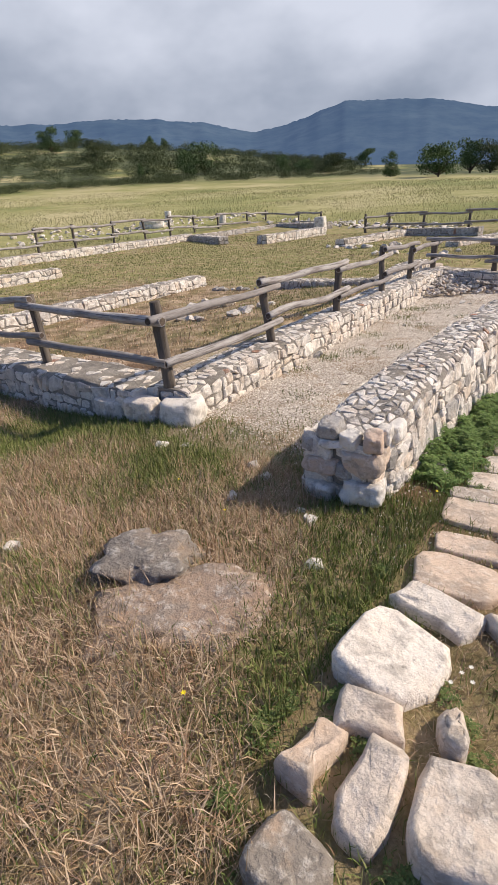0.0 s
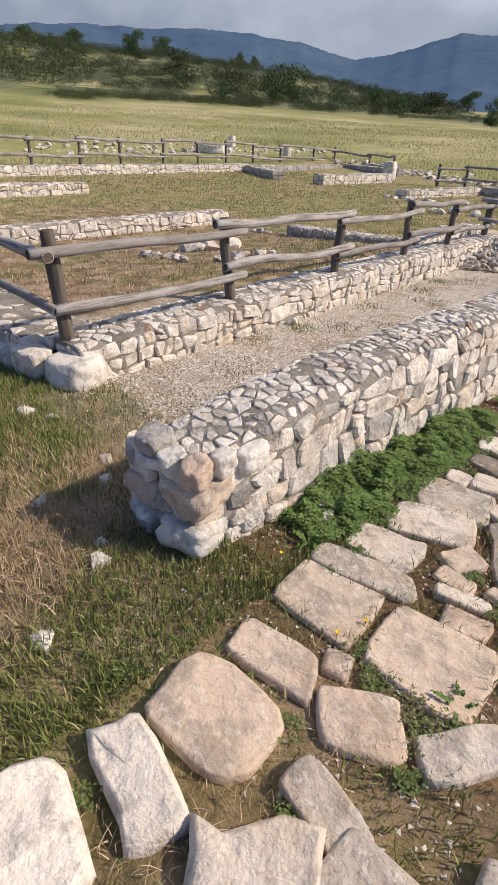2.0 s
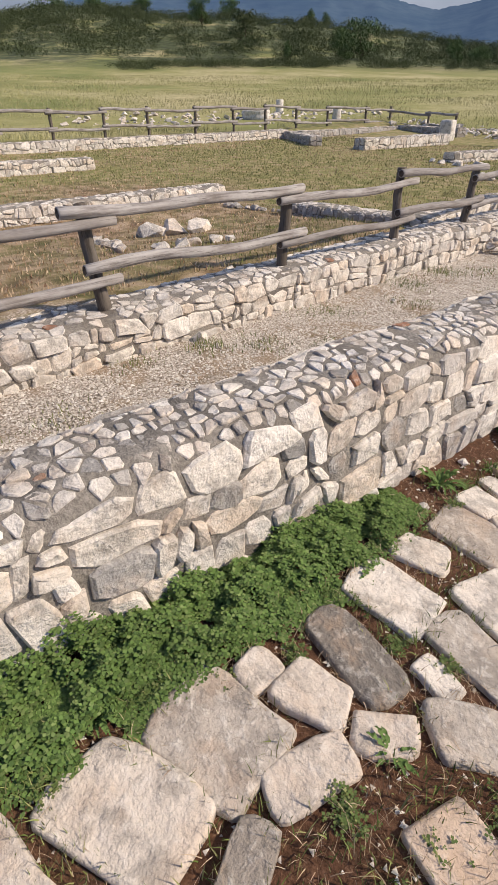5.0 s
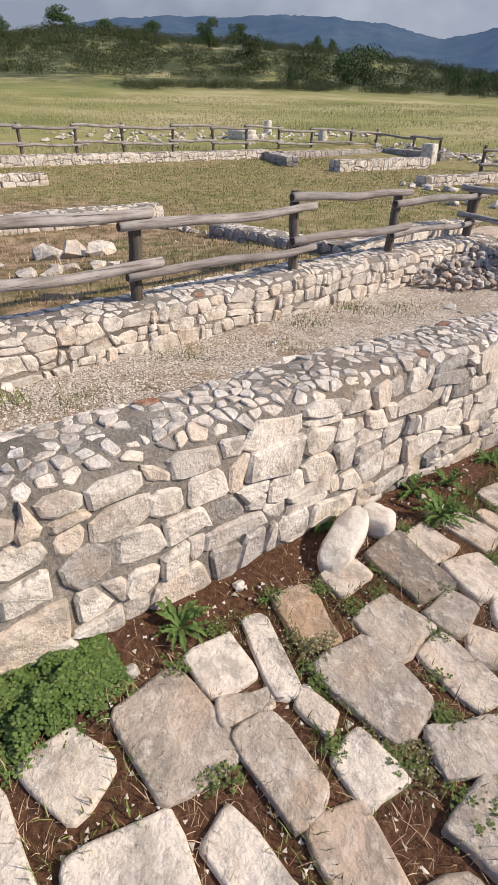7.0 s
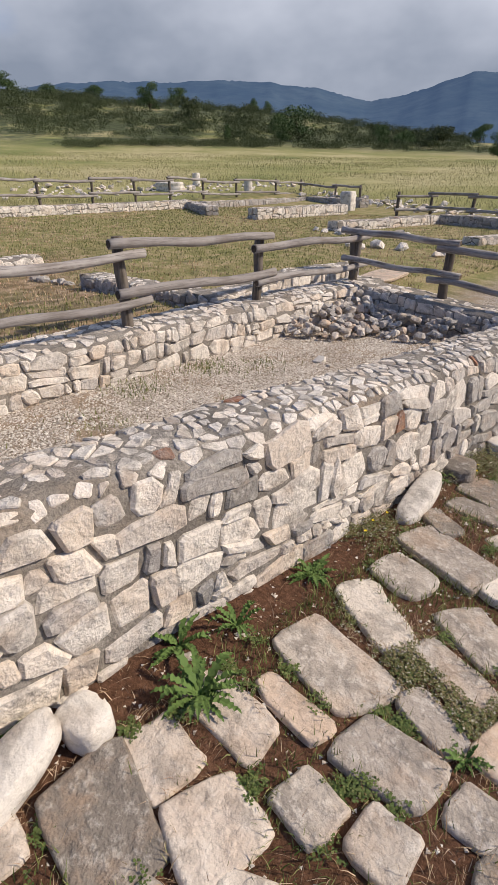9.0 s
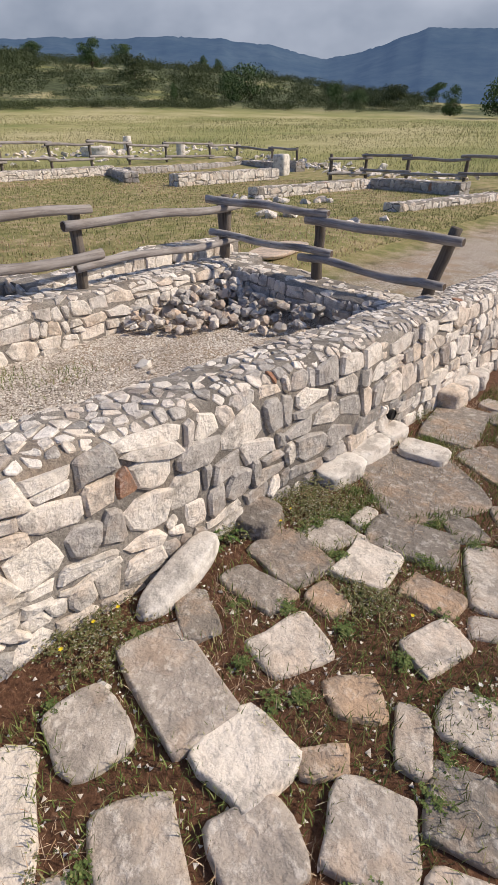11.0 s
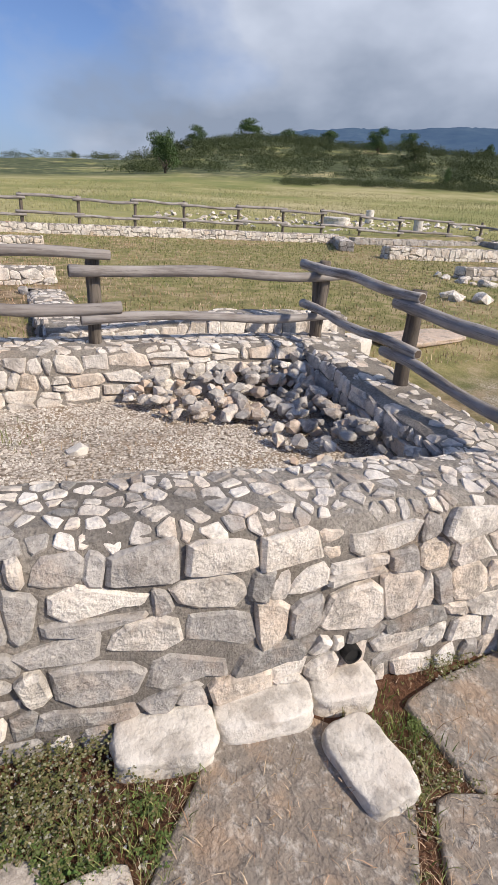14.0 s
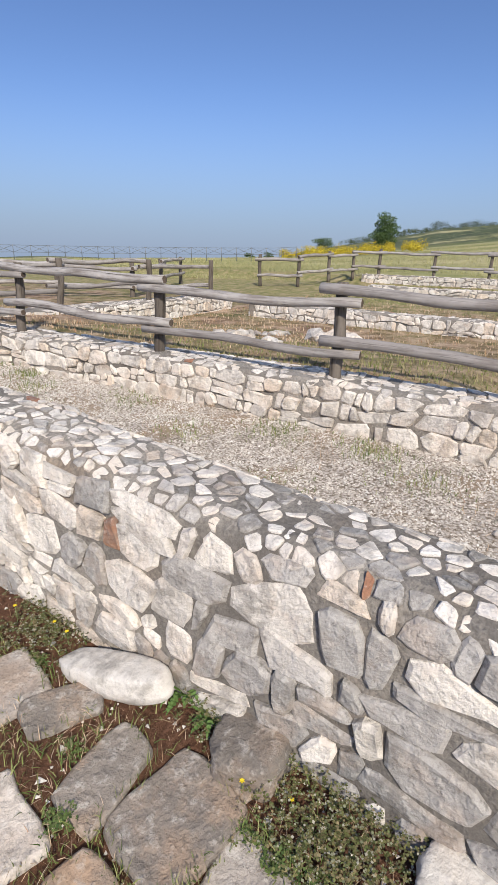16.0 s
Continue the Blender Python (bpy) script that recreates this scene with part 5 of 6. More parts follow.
def gravel():
    g = np.random.default_rng(81)
    n = 52000
    pts = []
    while len(pts) < n:
        x, y = g.uniform(-3.4, -1.35), 2.6 + 8.9 * g.random()
        if y < 3.4 and g.random() > (y - 2.5):
            continue
        if noise.noise(Vector((x * 1.3, y * 1.3, 12))) > 0.22 and g.random() < 0.75:
            continue
        if in_wall(x, y):
            continue
        pts.append((x, y, ground_z(x, y) + 0.018 * noise.noise(Vector((x * 1.7, y * 1.7, 3))) + 0.010 * noise.noise(Vector((x * 6, y * 6, 7)))))
    for _ in range(5000):
        x, y = g.uniform(-1.0, 0.5), g.uniform(1.8, 11.0)
        if on_paving(x, y):
            continue
        pts.append((x, y, ground_z(x, y) + 0.018 * noise.noise(Vector((x * 1.7, y * 1.7, 3))) + 0.010 * noise.noise(Vector((x * 6, y * 6, 7)))))
    p = np.array(pts)
    n = len(p)
    o = np.array([(1, 0, 0), (-0.5, 0.87, 0), (-0.5, -0.87, 0), (0, 0, 1)])
    s = g.uniform(0.0045, 0.0098, n) * np.where(g.random(n) < 0.05, 1.8, 1.0)
    a = g.uniform(0, 6.28, n)
    v = o[None] * s[:, None, None] * np.array([1.15, 1.0, 0.75])
    v = v + g.normal(0, 0.15, v.shape) * s[:, None, None]
    ca, sa = np.cos(a)[:, None], np.sin(a)[:, None]
    v = np.stack([v[..., 0] * ca - v[..., 1] * sa, v[..., 0] * sa + v[..., 1] * ca, v[..., 2] + 0.002], -1) + p[:, None]
    t = np.array([(0, 1, 3), (1, 2, 3), (2, 0, 3)])[None] + 4 * np.arange(n)[:, None, None]
    stuff("gravel", "pale beige crushed limestone gravel of the lane", "gravel", v.reshape(-1, 3), t.reshape(-1, 3), m_pebble)


gravel()


# ---- grass and herbs ----
def relief(x, y):
    return ground_z(x, y) + 0.018 * noise.noise(Vector((x * 1.7, y * 1.7, 3))) + 0.010 * noise.noise(Vector((x * 6, y * 6, 7)))


def blades(name, label, pts, heights, widths, lean, material, seed):
    """Bent grass blades, one at each point: a quad and a tip."""
    g = np.random.default_rng(seed)
    p, h, w = np.array(pts), np.asarray(heights), np.asarray(widths)
    n = len(p)
    a, b = g.uniform(0, 6.283, n), g.uniform(0, 6.283, n)
    ln = np.abs(g.normal(0, 1, n)) * lean
    ln = np.minimum(ln, 5.0)
    d = np.stack([np.cos(a), np.sin(a), np.zeros(n)], -1)
    s = np.stack([np.cos(b), np.sin(b), np.zeros(n)], -1) * (w / 2)[:, None]
    up = np.array([0, 0, 1.0])
    z1, z2 = 1 / np.sqrt(1 + (ln * 0.5) ** 2), 1 / np.sqrt(1 + ln ** 2)
    mid = p + 0.5 * h[:, None] * (up * z1[:, None] + d * (ln * 0.5 * z1)[:, None])
    tip = mid + 0.5 * h[:, None] * (up * (z2 * np.where(ln > 1.2, 0.3, 1.0))[:, None] + d * (ln * z2)[:, None])
    v = np.stack([p - s, p + s, mid + s * 0.8, mid - s * 0.8, tip], 1)
    t = np.array([(0, 1, 2), (0, 2, 3), (3, 2, 4)])[None] + 5 * np.arange(n)[:, None, None]
    return stuff(name, label, "grass", v.reshape(-1, 3), t.reshape(-1, 3), material)


def front_grass():
    g = np.random.default_rng(91)
    dry, green = [], []
    while len(dry) < 75000 and len(green) < 90000:
        y = g.uniform(-0.6, 3.0)
        x = g.uniform(-7.5, -0.45)
        if g.random() > 1.15 - 0.13 * abs(x + 0.8) or in_wall(x, y, 0.02):
            continue
        if y > 2.5 and x > -2.9 and g.random() < 0.75:
            continue
        if x > -0.62 and y > 0.6:
            continue
        if ((x + 1.28) / 0.30) ** 2 + ((y - 1.08) / 0.26) ** 2 < g.random() ** 0.5 or ((x + 1.67) / 0.21) ** 2 + ((y - 1.22) / 0.18) ** 2 < 1:
            continue
        z = relief(x, y)
        gr = noise.noise(Vector((x * 0.9, y * 0.9, 21))) + 0.5 * noise.noise(Vector((x * 3, y * 3, 2)))
        gr = 1.5 * gr + 0.75 * smooth(1.1, 1.8, y)
        (green if g.random() < 0.14 + 1.1 * max(0.0, gr) else dry).append((x, y, z))
    blades("dry_grass", "trampled straw-coloured dry grass", dry, g.uniform(0.03, 0.14, len(dry)), g.uniform(0.002, 0.005, len(dry)), 3.4, m_dry, 92)
    blades("green_grass", "short green grass among the straw", green, g.uniform(0.03, 0.085, len(green)), g.uniform(0.003, 0.006, len(green)), 1.1, m_green, 93)


front_grass()


def lawn_grass():
    g = np.random.default_rng(94)
    pts, dry = [], []
    while len(pts) + len(dry) < 60000:
        x = -3.7 - 16.0 * g.random() ** 1.5
        y = g.uniform(3.2, 24)
        if in_wall(x, y, 0.02):
            continue
        gr = noise.noise(Vector((x * 0.35, y * 0.35, 31))) + 0.5 * noise.noise(Vector((x * 1.5, y * 1.5, 3)))
        gr = 1.6 * gr + 0.42 * smooth(8.0, 11.0, y) - 0.15
        if gr < 0 and g.random() < 0.35:
            continue
        (pts if gr + g.normal(0, 0.2) > 0.05 else dry).append((x, y, relief(x, y)))
    for lst, nm, lb, mt, sd in ((pts, "lawn_grass", "mown green lawn inside the ruins", m_lawn, 95), (dry, "lawn_straw", "dry straw-coloured lawn patches inside the ruins", m_dry, 96)):
        a = np.array(lst)
        far = 1 + np.abs(a[:, 0]) / 9
        blades(nm, lb, lst, g.uniform(0.02, 0.055, len(a)) * (0.8 + 0.2 * far), g.uniform(0.004, 0.008, len(a)) * far, 0.9, mt, sd)


lawn_grass()


def lane_tufts():
    g = np.random.default_rng(97)
    pts, hs, dry, dh = [], [], [], []
    for x, y, n, h, r in ((-2.95, 7.9, 260, 0.07, 0.13), (-2.55, 7.35, 160, 0.06, 0.12), (-3.05, 8.6, 240, 0.09, 0.12), (-2.75, 9.0, 200, 0.07, 0.15), (-2.9, 4.6, 130, 0.07, 0.10), (-2.6, 5.6, 150, 0.07, 0.12), (-2.9, 6.5, 200, 0.07, 0.14), (-2.3, 6.0, 110, 0.06, 0.1), (-2.2, 8.3, 120, 0.05, 0.12), (-2.0, 7.1, 100, 0.05, 0.1), (-1.8, 5.2, 90, 0.05, 0.1), (-1.65, 9.9, 150, 0.09, 0.1), (-2.8, 5.2, 160, 0.1, 0.08), (-2.4, 3.9, 120, 0.06, 0.12), (-2.0, 3.2, 260, 0.06, 0.25), (-2.6, 3.0, 300, 0.06, 0.3), (-1.7, 2.75, 320, 0.07, 0.22)):
        for _ in range(n):
            px, py = x + g.normal(0, r), y + g.normal(0, r)
            if not in_wall(px, py):
                pts.append((px, py, relief(px, py)))
                hs.append(h * g.uniform(0.25, 0.95))
    for _ in range(5200):
        px, py = g.uniform(-3.35, -1.4), g.uniform(3.0, 11.2)
        k = noise.noise(Vector((px * 1.3, py * 1.3, 12)))
        if (k > 0.12 or (py > 9.6 and g.random() < 0.4)) and not in_wall(px, py):
            dry.append((px, py, relief(px, py)))
            dh.append(g.uniform(0.02, 0.08))
    blades("lane_grass", "green grass tufts growing in the gravel", pts, hs, g.uniform(0.003, 0.006, len(pts)), 0.7, m_green, 98)
    blades("lane_straw", "dry straw lying on the gravel", dry, dh, g.uniform(0.002, 0.004, len(dry)), 1.8, m_dry, 99)


lane_tufts()


def trefoils(name, label, category, pts, lo, hi, material, seed):
    """Three small leaflets at each point."""
    g = np.random.default_rng(seed)
    p = np.array(pts)
    n = len(p)
    vs = []
    base = g.uniform(0, 6.283, n)
    size = g.uniform(lo, hi, n)
    for k in range(3):
        a = base + k * 2.094
        d = np.stack([np.cos(a), np.sin(a), g.uniform(-0.25, 0.45, n)], -1) * size[:, None]
        s = np.stack([-np.sin(a), np.cos(a), g.uniform(-0.3, 0.3, n)], -1) * size[:, None] * 0.55
        c = p + np.array([0, 0, 0.003])
        vs.append(np.stack([c, c + d * 0.7 - s, c + d * 1.25, c + d * 0.7 + s], 1))
    v = np.concatenate(vs, 0)
    m = len(v)
    t = np.array([(0, 1, 2), (0, 2, 3)])[None] + 4 * np.arange(m)[:, None, None]
    stuff(name, label, category, v.reshape(-1, 3), t.reshape(-1, 3), material)


def joint_grass():
    """Grass, moss and straw in the joints of the road."""
    g = np.random.default_rng(101)
    green, dry, low = [], [], []
    tries = 0
    while len(green) + len(dry) < 46000 and tries < 400000:
        tries += 1
        x, y = g.uniform(-0.72, 0.75 if g.random() < 0.85 else 1.6), g.uniform(0.3, 12.0)
        if on_paving(x, y, -0.012):
            continue
        if x > 0.45 and g.random() > 0.4:
            continue
        k = noise.noise(Vector((x * 2.4, y * 2.4, 41))) + 0.25 * (smooth(3.6, 2.6, y) + smooth(6.9, 7.6, y))
        if smooth(4.4, 5.0, y) * (1 - smooth(6.8, 7.4, y)) * 0.3 > g.random():
            continue
        (green if k + g.normal(0, 0.16) > 0.10 else dry).append((x, y, relief(x, y) + 0.008))
    for _ in range(5200):
        x, y = g.uniform(-0.96, -0.60), g.uniform(4.9, 11.3)
        if not on_paving(x, y) and g.random() < 0.30 + 0.70 * smooth(8.2, 9.2, y):
            (green if noise.noise(Vector((x * 3, y * 3, 45))) > 0.18 else dry).append((x, y, relief(x, y)))
    for _ in range(3000):
        x, y = g.uniform(-0.72, -0.2), g.uniform(9.35, 10.9)
        if on_paving(x, y):
            if g.random() < 0.25:
                dry.append((x, y, relief(x, y) + 0.02))
        else:
            (green if noise.noise(Vector((x * 4, y * 4, 47))) > 0.1 else dry).append((x, y, relief(x, y)))
    for _ in range(420):
        cx, cy = g.uniform(-0.7, 0.6), g.uniform(0.5, 11.0)
        if on_paving(cx, cy, 0.0):
            continue
        for _ in range(int(g.uniform(30, 90))):
            x, y = cx + g.normal(0, 0.022), cy + g.normal(0, 0.022)
            if not on_paving(x, y, -0.02):
                low.append((x, y, relief(x, y) + g.uniform(0.005, 0.03)))
    trefoils("joint_herbs", "low green creeping herbs in the joints of the road", "herbs", low, 0.005, 0.010, m_herb_green, 109)
    blades("joint_grass", "green grass and moss in the joints of the road", green, g.uniform(0.02, 0.075, len(green)), g.uniform(0.002, 0.005, len(green)), 1.1, m_green, 102)
    blades("joint_straw", "dry straw in the joints of the road", dry, g.uniform(0.02, 0.08, len(dry)), g.uniform(0.0015, 0.003, len(dry)), 2.8, m_dry, 103)


joint_grass()


def meadow():
    g = np.random.default_rng(104)
    pts = []
    while len(pts) < 110000:
        a = radians(g.uniform(-2, 138))
        r = 20 + 75 * g.random() ** 1.7
        x, y = 0.2 - r * math.sin(a), 6 + r * math.cos(a)
        if x > -21.2 and y < 28.5 and y > -0.5:
            continue
        if y < 0 and x > -15:
            continue
        if noise.noise(Vector((x * 0.12, y * 0.12, 51))) < -0.35 or (abs(x + 27 - 7 * ((y - 13) / 18 - 0.5)) < 2.2 and 12 < y < 32):
            continue
        pts.append((x, y, ground_z(x, y)))
    p = np.array(pts)
    r = np.hypot(p[:, 0], p[:, 1] - 6)
    k = np.array([0.7 + 0.6 * noise.noise(Vector((q[0] * 0.09, q[1] * 0.09, 7))) for q in pts])
    blades("meadow_grass", "tall yellow-green meadow grass behind the ruins", pts, g.uniform(0.10, 0.36, len(p)) * k, 0.005 + 0.0004 * r, 1.1, m_tall, 105)


meadow()


def clover():
    """The dense clover mat along the wall and small herb patches on the verge."""
    g = np.random.default_rng(106)
    pts = []
    while len(pts) < 15000:
        y = g.uniform(2.75, 5.0)
        x = g.uniform(-0.98, -0.52)
        edge = -0.60 - 0.10 * smooth(4.2, 5.0, y) - 0.12 * (1 - smooth(2.7, 3.2, y)) + 0.10 * noise.noise(Vector((y * 3, 1, 1))) + 0.05 * noise.noise(Vector((y * 11, 4, 1)))
        if x > edge + 0.02 + 0.03 * g.normal() or noise.noise(Vector((x * 9, y * 7, 6))) > 0.42:
            continue
        m = 0.065 * smooth(-0.54, -0.75, x) * smooth(2.6, 3.0, y) * (1 - smooth(4.7, 5.0, y)) * (0.75 + 1.5 * noise.noise(Vector((x * 7, y * 6, 2))) + 0.6 * noise.noise(Vector((x * 19, y * 19, 5))))
        pts.append((x, y, relief(x, y) + max(0.0, m) * g.uniform(0.15, 1.45) + 0.01))
    for cx, cy, n, r, h in ((-0.85, 9.32, 1900, 0.16, 0.07), (-0.92, 8.80, 500, 0.06, 0.08), (-0.70, 9.25, 500, 0.1, 0.03), (-0.46, 5.60, 420, 0.045, 0.05), (-0.22, 7.34, 900, 0.07, 0.03), (0.03, 7.33, 900, 0.07, 0.03), (-0.88, 7.97, 800, 0.10, 0.05), (-0.78, 8.02, 300, 0.1, 0.05), (-0.53, 7.42, 300, 0.05, 0.02), (-0.18, 8.92, 700, 0.08, 0.03), (0.02, 2.32, 350, 0.07, 0.04), (0.05, 1.65, 250, 0.08, 0.04), (-0.93, 10.85, 500, 0.10, 0.06), (-0.47, 10.45, 300, 0.09, 0.02), (0.0, 5.55, 300, 0.05, 0.02)):
        for _ in range(n):
            x, y = cx + g.normal(0, r), cy + g.normal(0, r)
            if x < -0.97 or on_paving(x, y, -0.005):
                continue
            pts.append((x, y, relief(x, y) + h * g.random() + 0.005))
    trefoils("clover", "dense dark green clover mat along the wall", "clover", pts[:15000], 0.008, 0.015, m_leaf, 107)
    trefoils("herbs", "low olive-green herb patches along the verge", "herbs", pts[15000:], 0.004, 0.009, m_herb, 108)


clover()


def weed(label, x, y, size, count, seed, lobes=5, rise=0.7):
    """A leafy rosette with toothed leaves, each leaf a part."""
    rng = random.Random(seed)
    top = thing("weed", label, "plant", group="leafy weeds by the wall", at=(x, y, relief(x, y)))
    for k in range(int(count * 1.9)):
        a = k * 2.4 + rng.uniform(-0.3, 0.3)
        ln = size * rng.uniform(0.35, 1.0)
        up = rise * rng.uniform(0.3, 1.5)
        bm = bmesh.new()
        mid, lft, rgt = [], [], []
        n = lobes * 2 + 4
        for i in range(n + 1):
            t = i / n
            w = ln * 0.085 * math.sin(math.pi * min(1, t * 0.9 + 0.08)) * (1.0 if i % 2 else 0.5) * rng.uniform(0.8, 1.2)
            r, z = ln * t * (1 - 0.2 * t), ln * up * (t - 0.75 * t * t) + 0.006 * rng.uniform(-1, 1)
            mid.append(bm.verts.new((r, 0, z)))
            lft.append(bm.verts.new((r + 0.25 * w, w, z + 0.25 * w)))
            rgt.append(bm.verts.new((r + 0.25 * w, -w, z + 0.25 * w)))
        for i in range(n):
            bm.faces.new((mid[i], mid[i + 1], lft[i + 1], lft[i]))
            bm.faces.new((mid[i], rgt[i], rgt[i + 1], mid[i + 1]))
        ob = part("leaf", bm, m_weed, top)
        ob.matrix_local = pose(0, 0, 0.005, 0, 0, math.degrees(a))


weed("broad-leaved green weed at the wall's foot", -0.78, 5.24, 0.19, 16, 111, 2, 0.9)
weed("small broad-leaved weed between wall and paving", -0.71, 5.62, 0.10, 9, 112, 2, 0.9)
weed("green weed behind the leaning slab", -0.91, 6.11, 0.14, 14, 127, 5, 0.9)
weed("toothed thistle rosette in red soil", -0.81, 7.47, 0.19, 18, 113, 6, 0.5)
weed("tall toothed thistle beside the paving", -0.63, 6.67, 0.22, 20, 114, 6, 1.1)
weed("toothed thistle clump in red soil", -0.86, 6.75, 0.20, 16, 115, 6, 1.0)
weed("pale spiny thistle in red soil", -0.79, 6.98, 0.16, 12, 128, 7, 1.2)
weed("feathery green weed at the wall's foot", -0.92, 8.64, 0.17, 18, 116, 6, 1.0)
weed("feathery green weed at the wall's foot", -0.90, 8.78, 0.14, 14, 117, 6, 1.0)
weed("leafy weed beside the clover", -0.90, 4.86, 0.17, 14, 119, 5, 1.1)
weed("leafy weed beside the clover", -0.76, 4.78, 0.14, 12, 120, 5, 1.2)
weed("small green weed in a paving joint", -0.46, 5.60, 0.08, 10, 121, 3)
weed("small green weed at the herb patch", -0.57, 9.33, 0.09, 8, 129, 2, 0.8)
weed("green weed in a paving joint", 0.08, 7.15, 0.11, 12, 118, 5, 0.7)
weed("broad-leaved weed among the paving", -0.09, 3.97, 0.13, 8, 122, 2, 0.9)
weed("broad-leaved weed beside the clover", -0.57, 3.74, 0.08, 6, 130, 2, 0.9)
weed("leafy weed in a joint of the road", 0.10, 2.46, 0.12, 12, 131, 5, 0.8)
weed("feathery weed rising from the clover", -0.78, 3.05, 0.15, 14, 124, 6, 1.3)
weed("feathery weed rising from the clover", -0.68, 3.35, 0.13, 12, 125, 6, 1.3)
weed("feathery weed rising from the clover", -0.92, 2.92, 0.14, 12, 126, 6, 1.2)
weed("leafy weed growing beside the road edge", -0.70, 2.72, 0.13, 12, 123, 5, 1.0)


def flower(x, y, h, seed, white=False):
    rng = random.Random(seed)
    top = thing("flower", "small white daisy on a thin stem" if white else "small yellow flower on a thin stem", "flower", group="wild flowers by the road", at=(x, y, relief(x, y)))
    bm = bmesh.new()
    bmesh.ops.create_cone(bm, segments=5, radius1=0.0016, radius2=0.0012, depth=h, matrix=Matrix.Translation((0, 0, h / 2)))
    part("stem", bm, m_leaf, top)
    bm = bmesh.new()
    c = bm.verts.new((0, 0, h + 0.002))
    ring = [bm.verts.new(((0.010 if k % 2 else 0.006) * math.cos(k * math.pi / 6), (0.010 if k % 2 else 0.006) * math.sin(k * math.pi / 6), h + 0.004)) for k in range(12)]
    for k in range(12):
        bm.faces.new((c, ring[k], ring[(k + 1) % 12]))
    part("bloom", bm, m_daisy if white else m_flower, top)


for k, (x, y) in enumerate(((-0.86, 8.02), (-0.84, 8.12), (-0.80, 7.86), (-0.82, 9.05), (-0.79, 9.14), (-0.74, 9.0), (-0.88, 9.0), (-0.35, 2.45), (-0.28, 2.52), (-0.31, 2.38), (-0.6, 2.6), (-0.68, 2.5), (0.05, 8.5), (0.02, 8.9), (-0.3, 4.75), (0.12, 7.2), (-0.2, 7.5), (-1.6, 1.75), (-2.1, 1.9), (-0.9, 0.7))):
    if not on_paving(x, y):
        flower(x, y, 0.045 + 0.02 * (k % 4), 130 + k)
for k, (x, y) in enumerate(((-0.22, 1.34), (-0.2, 1.38), (-0.18, 1.32), (-0.24, 1.28), (0.3, 8.75), (0.33, 8.8), (0.36, 8.72), (0.31, 8.68))):
    if not on_paving(x, y):
        flower(x, y, 0.05, 160 + k, True)


# ---- trees, shrubs and the far railing ----
def leaf_cloud(g, lobes, count, size):
    """Leaf quads filling ellipsoid lobes (x, y, z, rx, ry, rz), denser to the outside."""
    vol = np.array([l[3] * l[4] * l[5] for l in lobes])
    which = g.choice(len(lobes), count, p=vol / vol.sum())
    lb = np.array(lobes)[which]
    d = g.normal(0, 1, (count, 3))
    d /= np.linalg.norm(d, axis=1)[:, None]
    c = lb[:, :3] + d * lb[:, 3:] * (g.random(count) ** 0.33)[:, None] * g.uniform(0.85, 1.12, count)[:, None]
    a = g.normal(0, 1, (count, 3))
    a /= np.linalg.norm(a, axis=1)[:, None]
    b = np.cross(a, g.normal(0, 1, (count, 3)))
    b /= np.linalg.norm(b, axis=1)[:, None]
    s = (g.uniform(0.6, 1.4, count) * size)[:, None]
    v = np.stack([c - a * s, c + b * s * 0.6, c + a * s, c - b * s * 0.6], 1)
    t = np.array([(0, 1, 2), (0, 2, 3)])[None] + 4 * np.arange(count)[:, None, None]
    return v.reshape(-1, 3), t.reshape(-1, 3)


def polar(az, r):
    """A place by bearing and range, seen from the end of the walk, or from its start for low bearings."""
    y0 = 0.0 if az < 47 else 9.4
    x, y = 0.2 - r * math.sin(radians(az)), y0 + r * math.cos(radians(az))
    return x, y, ground_z(x, y)


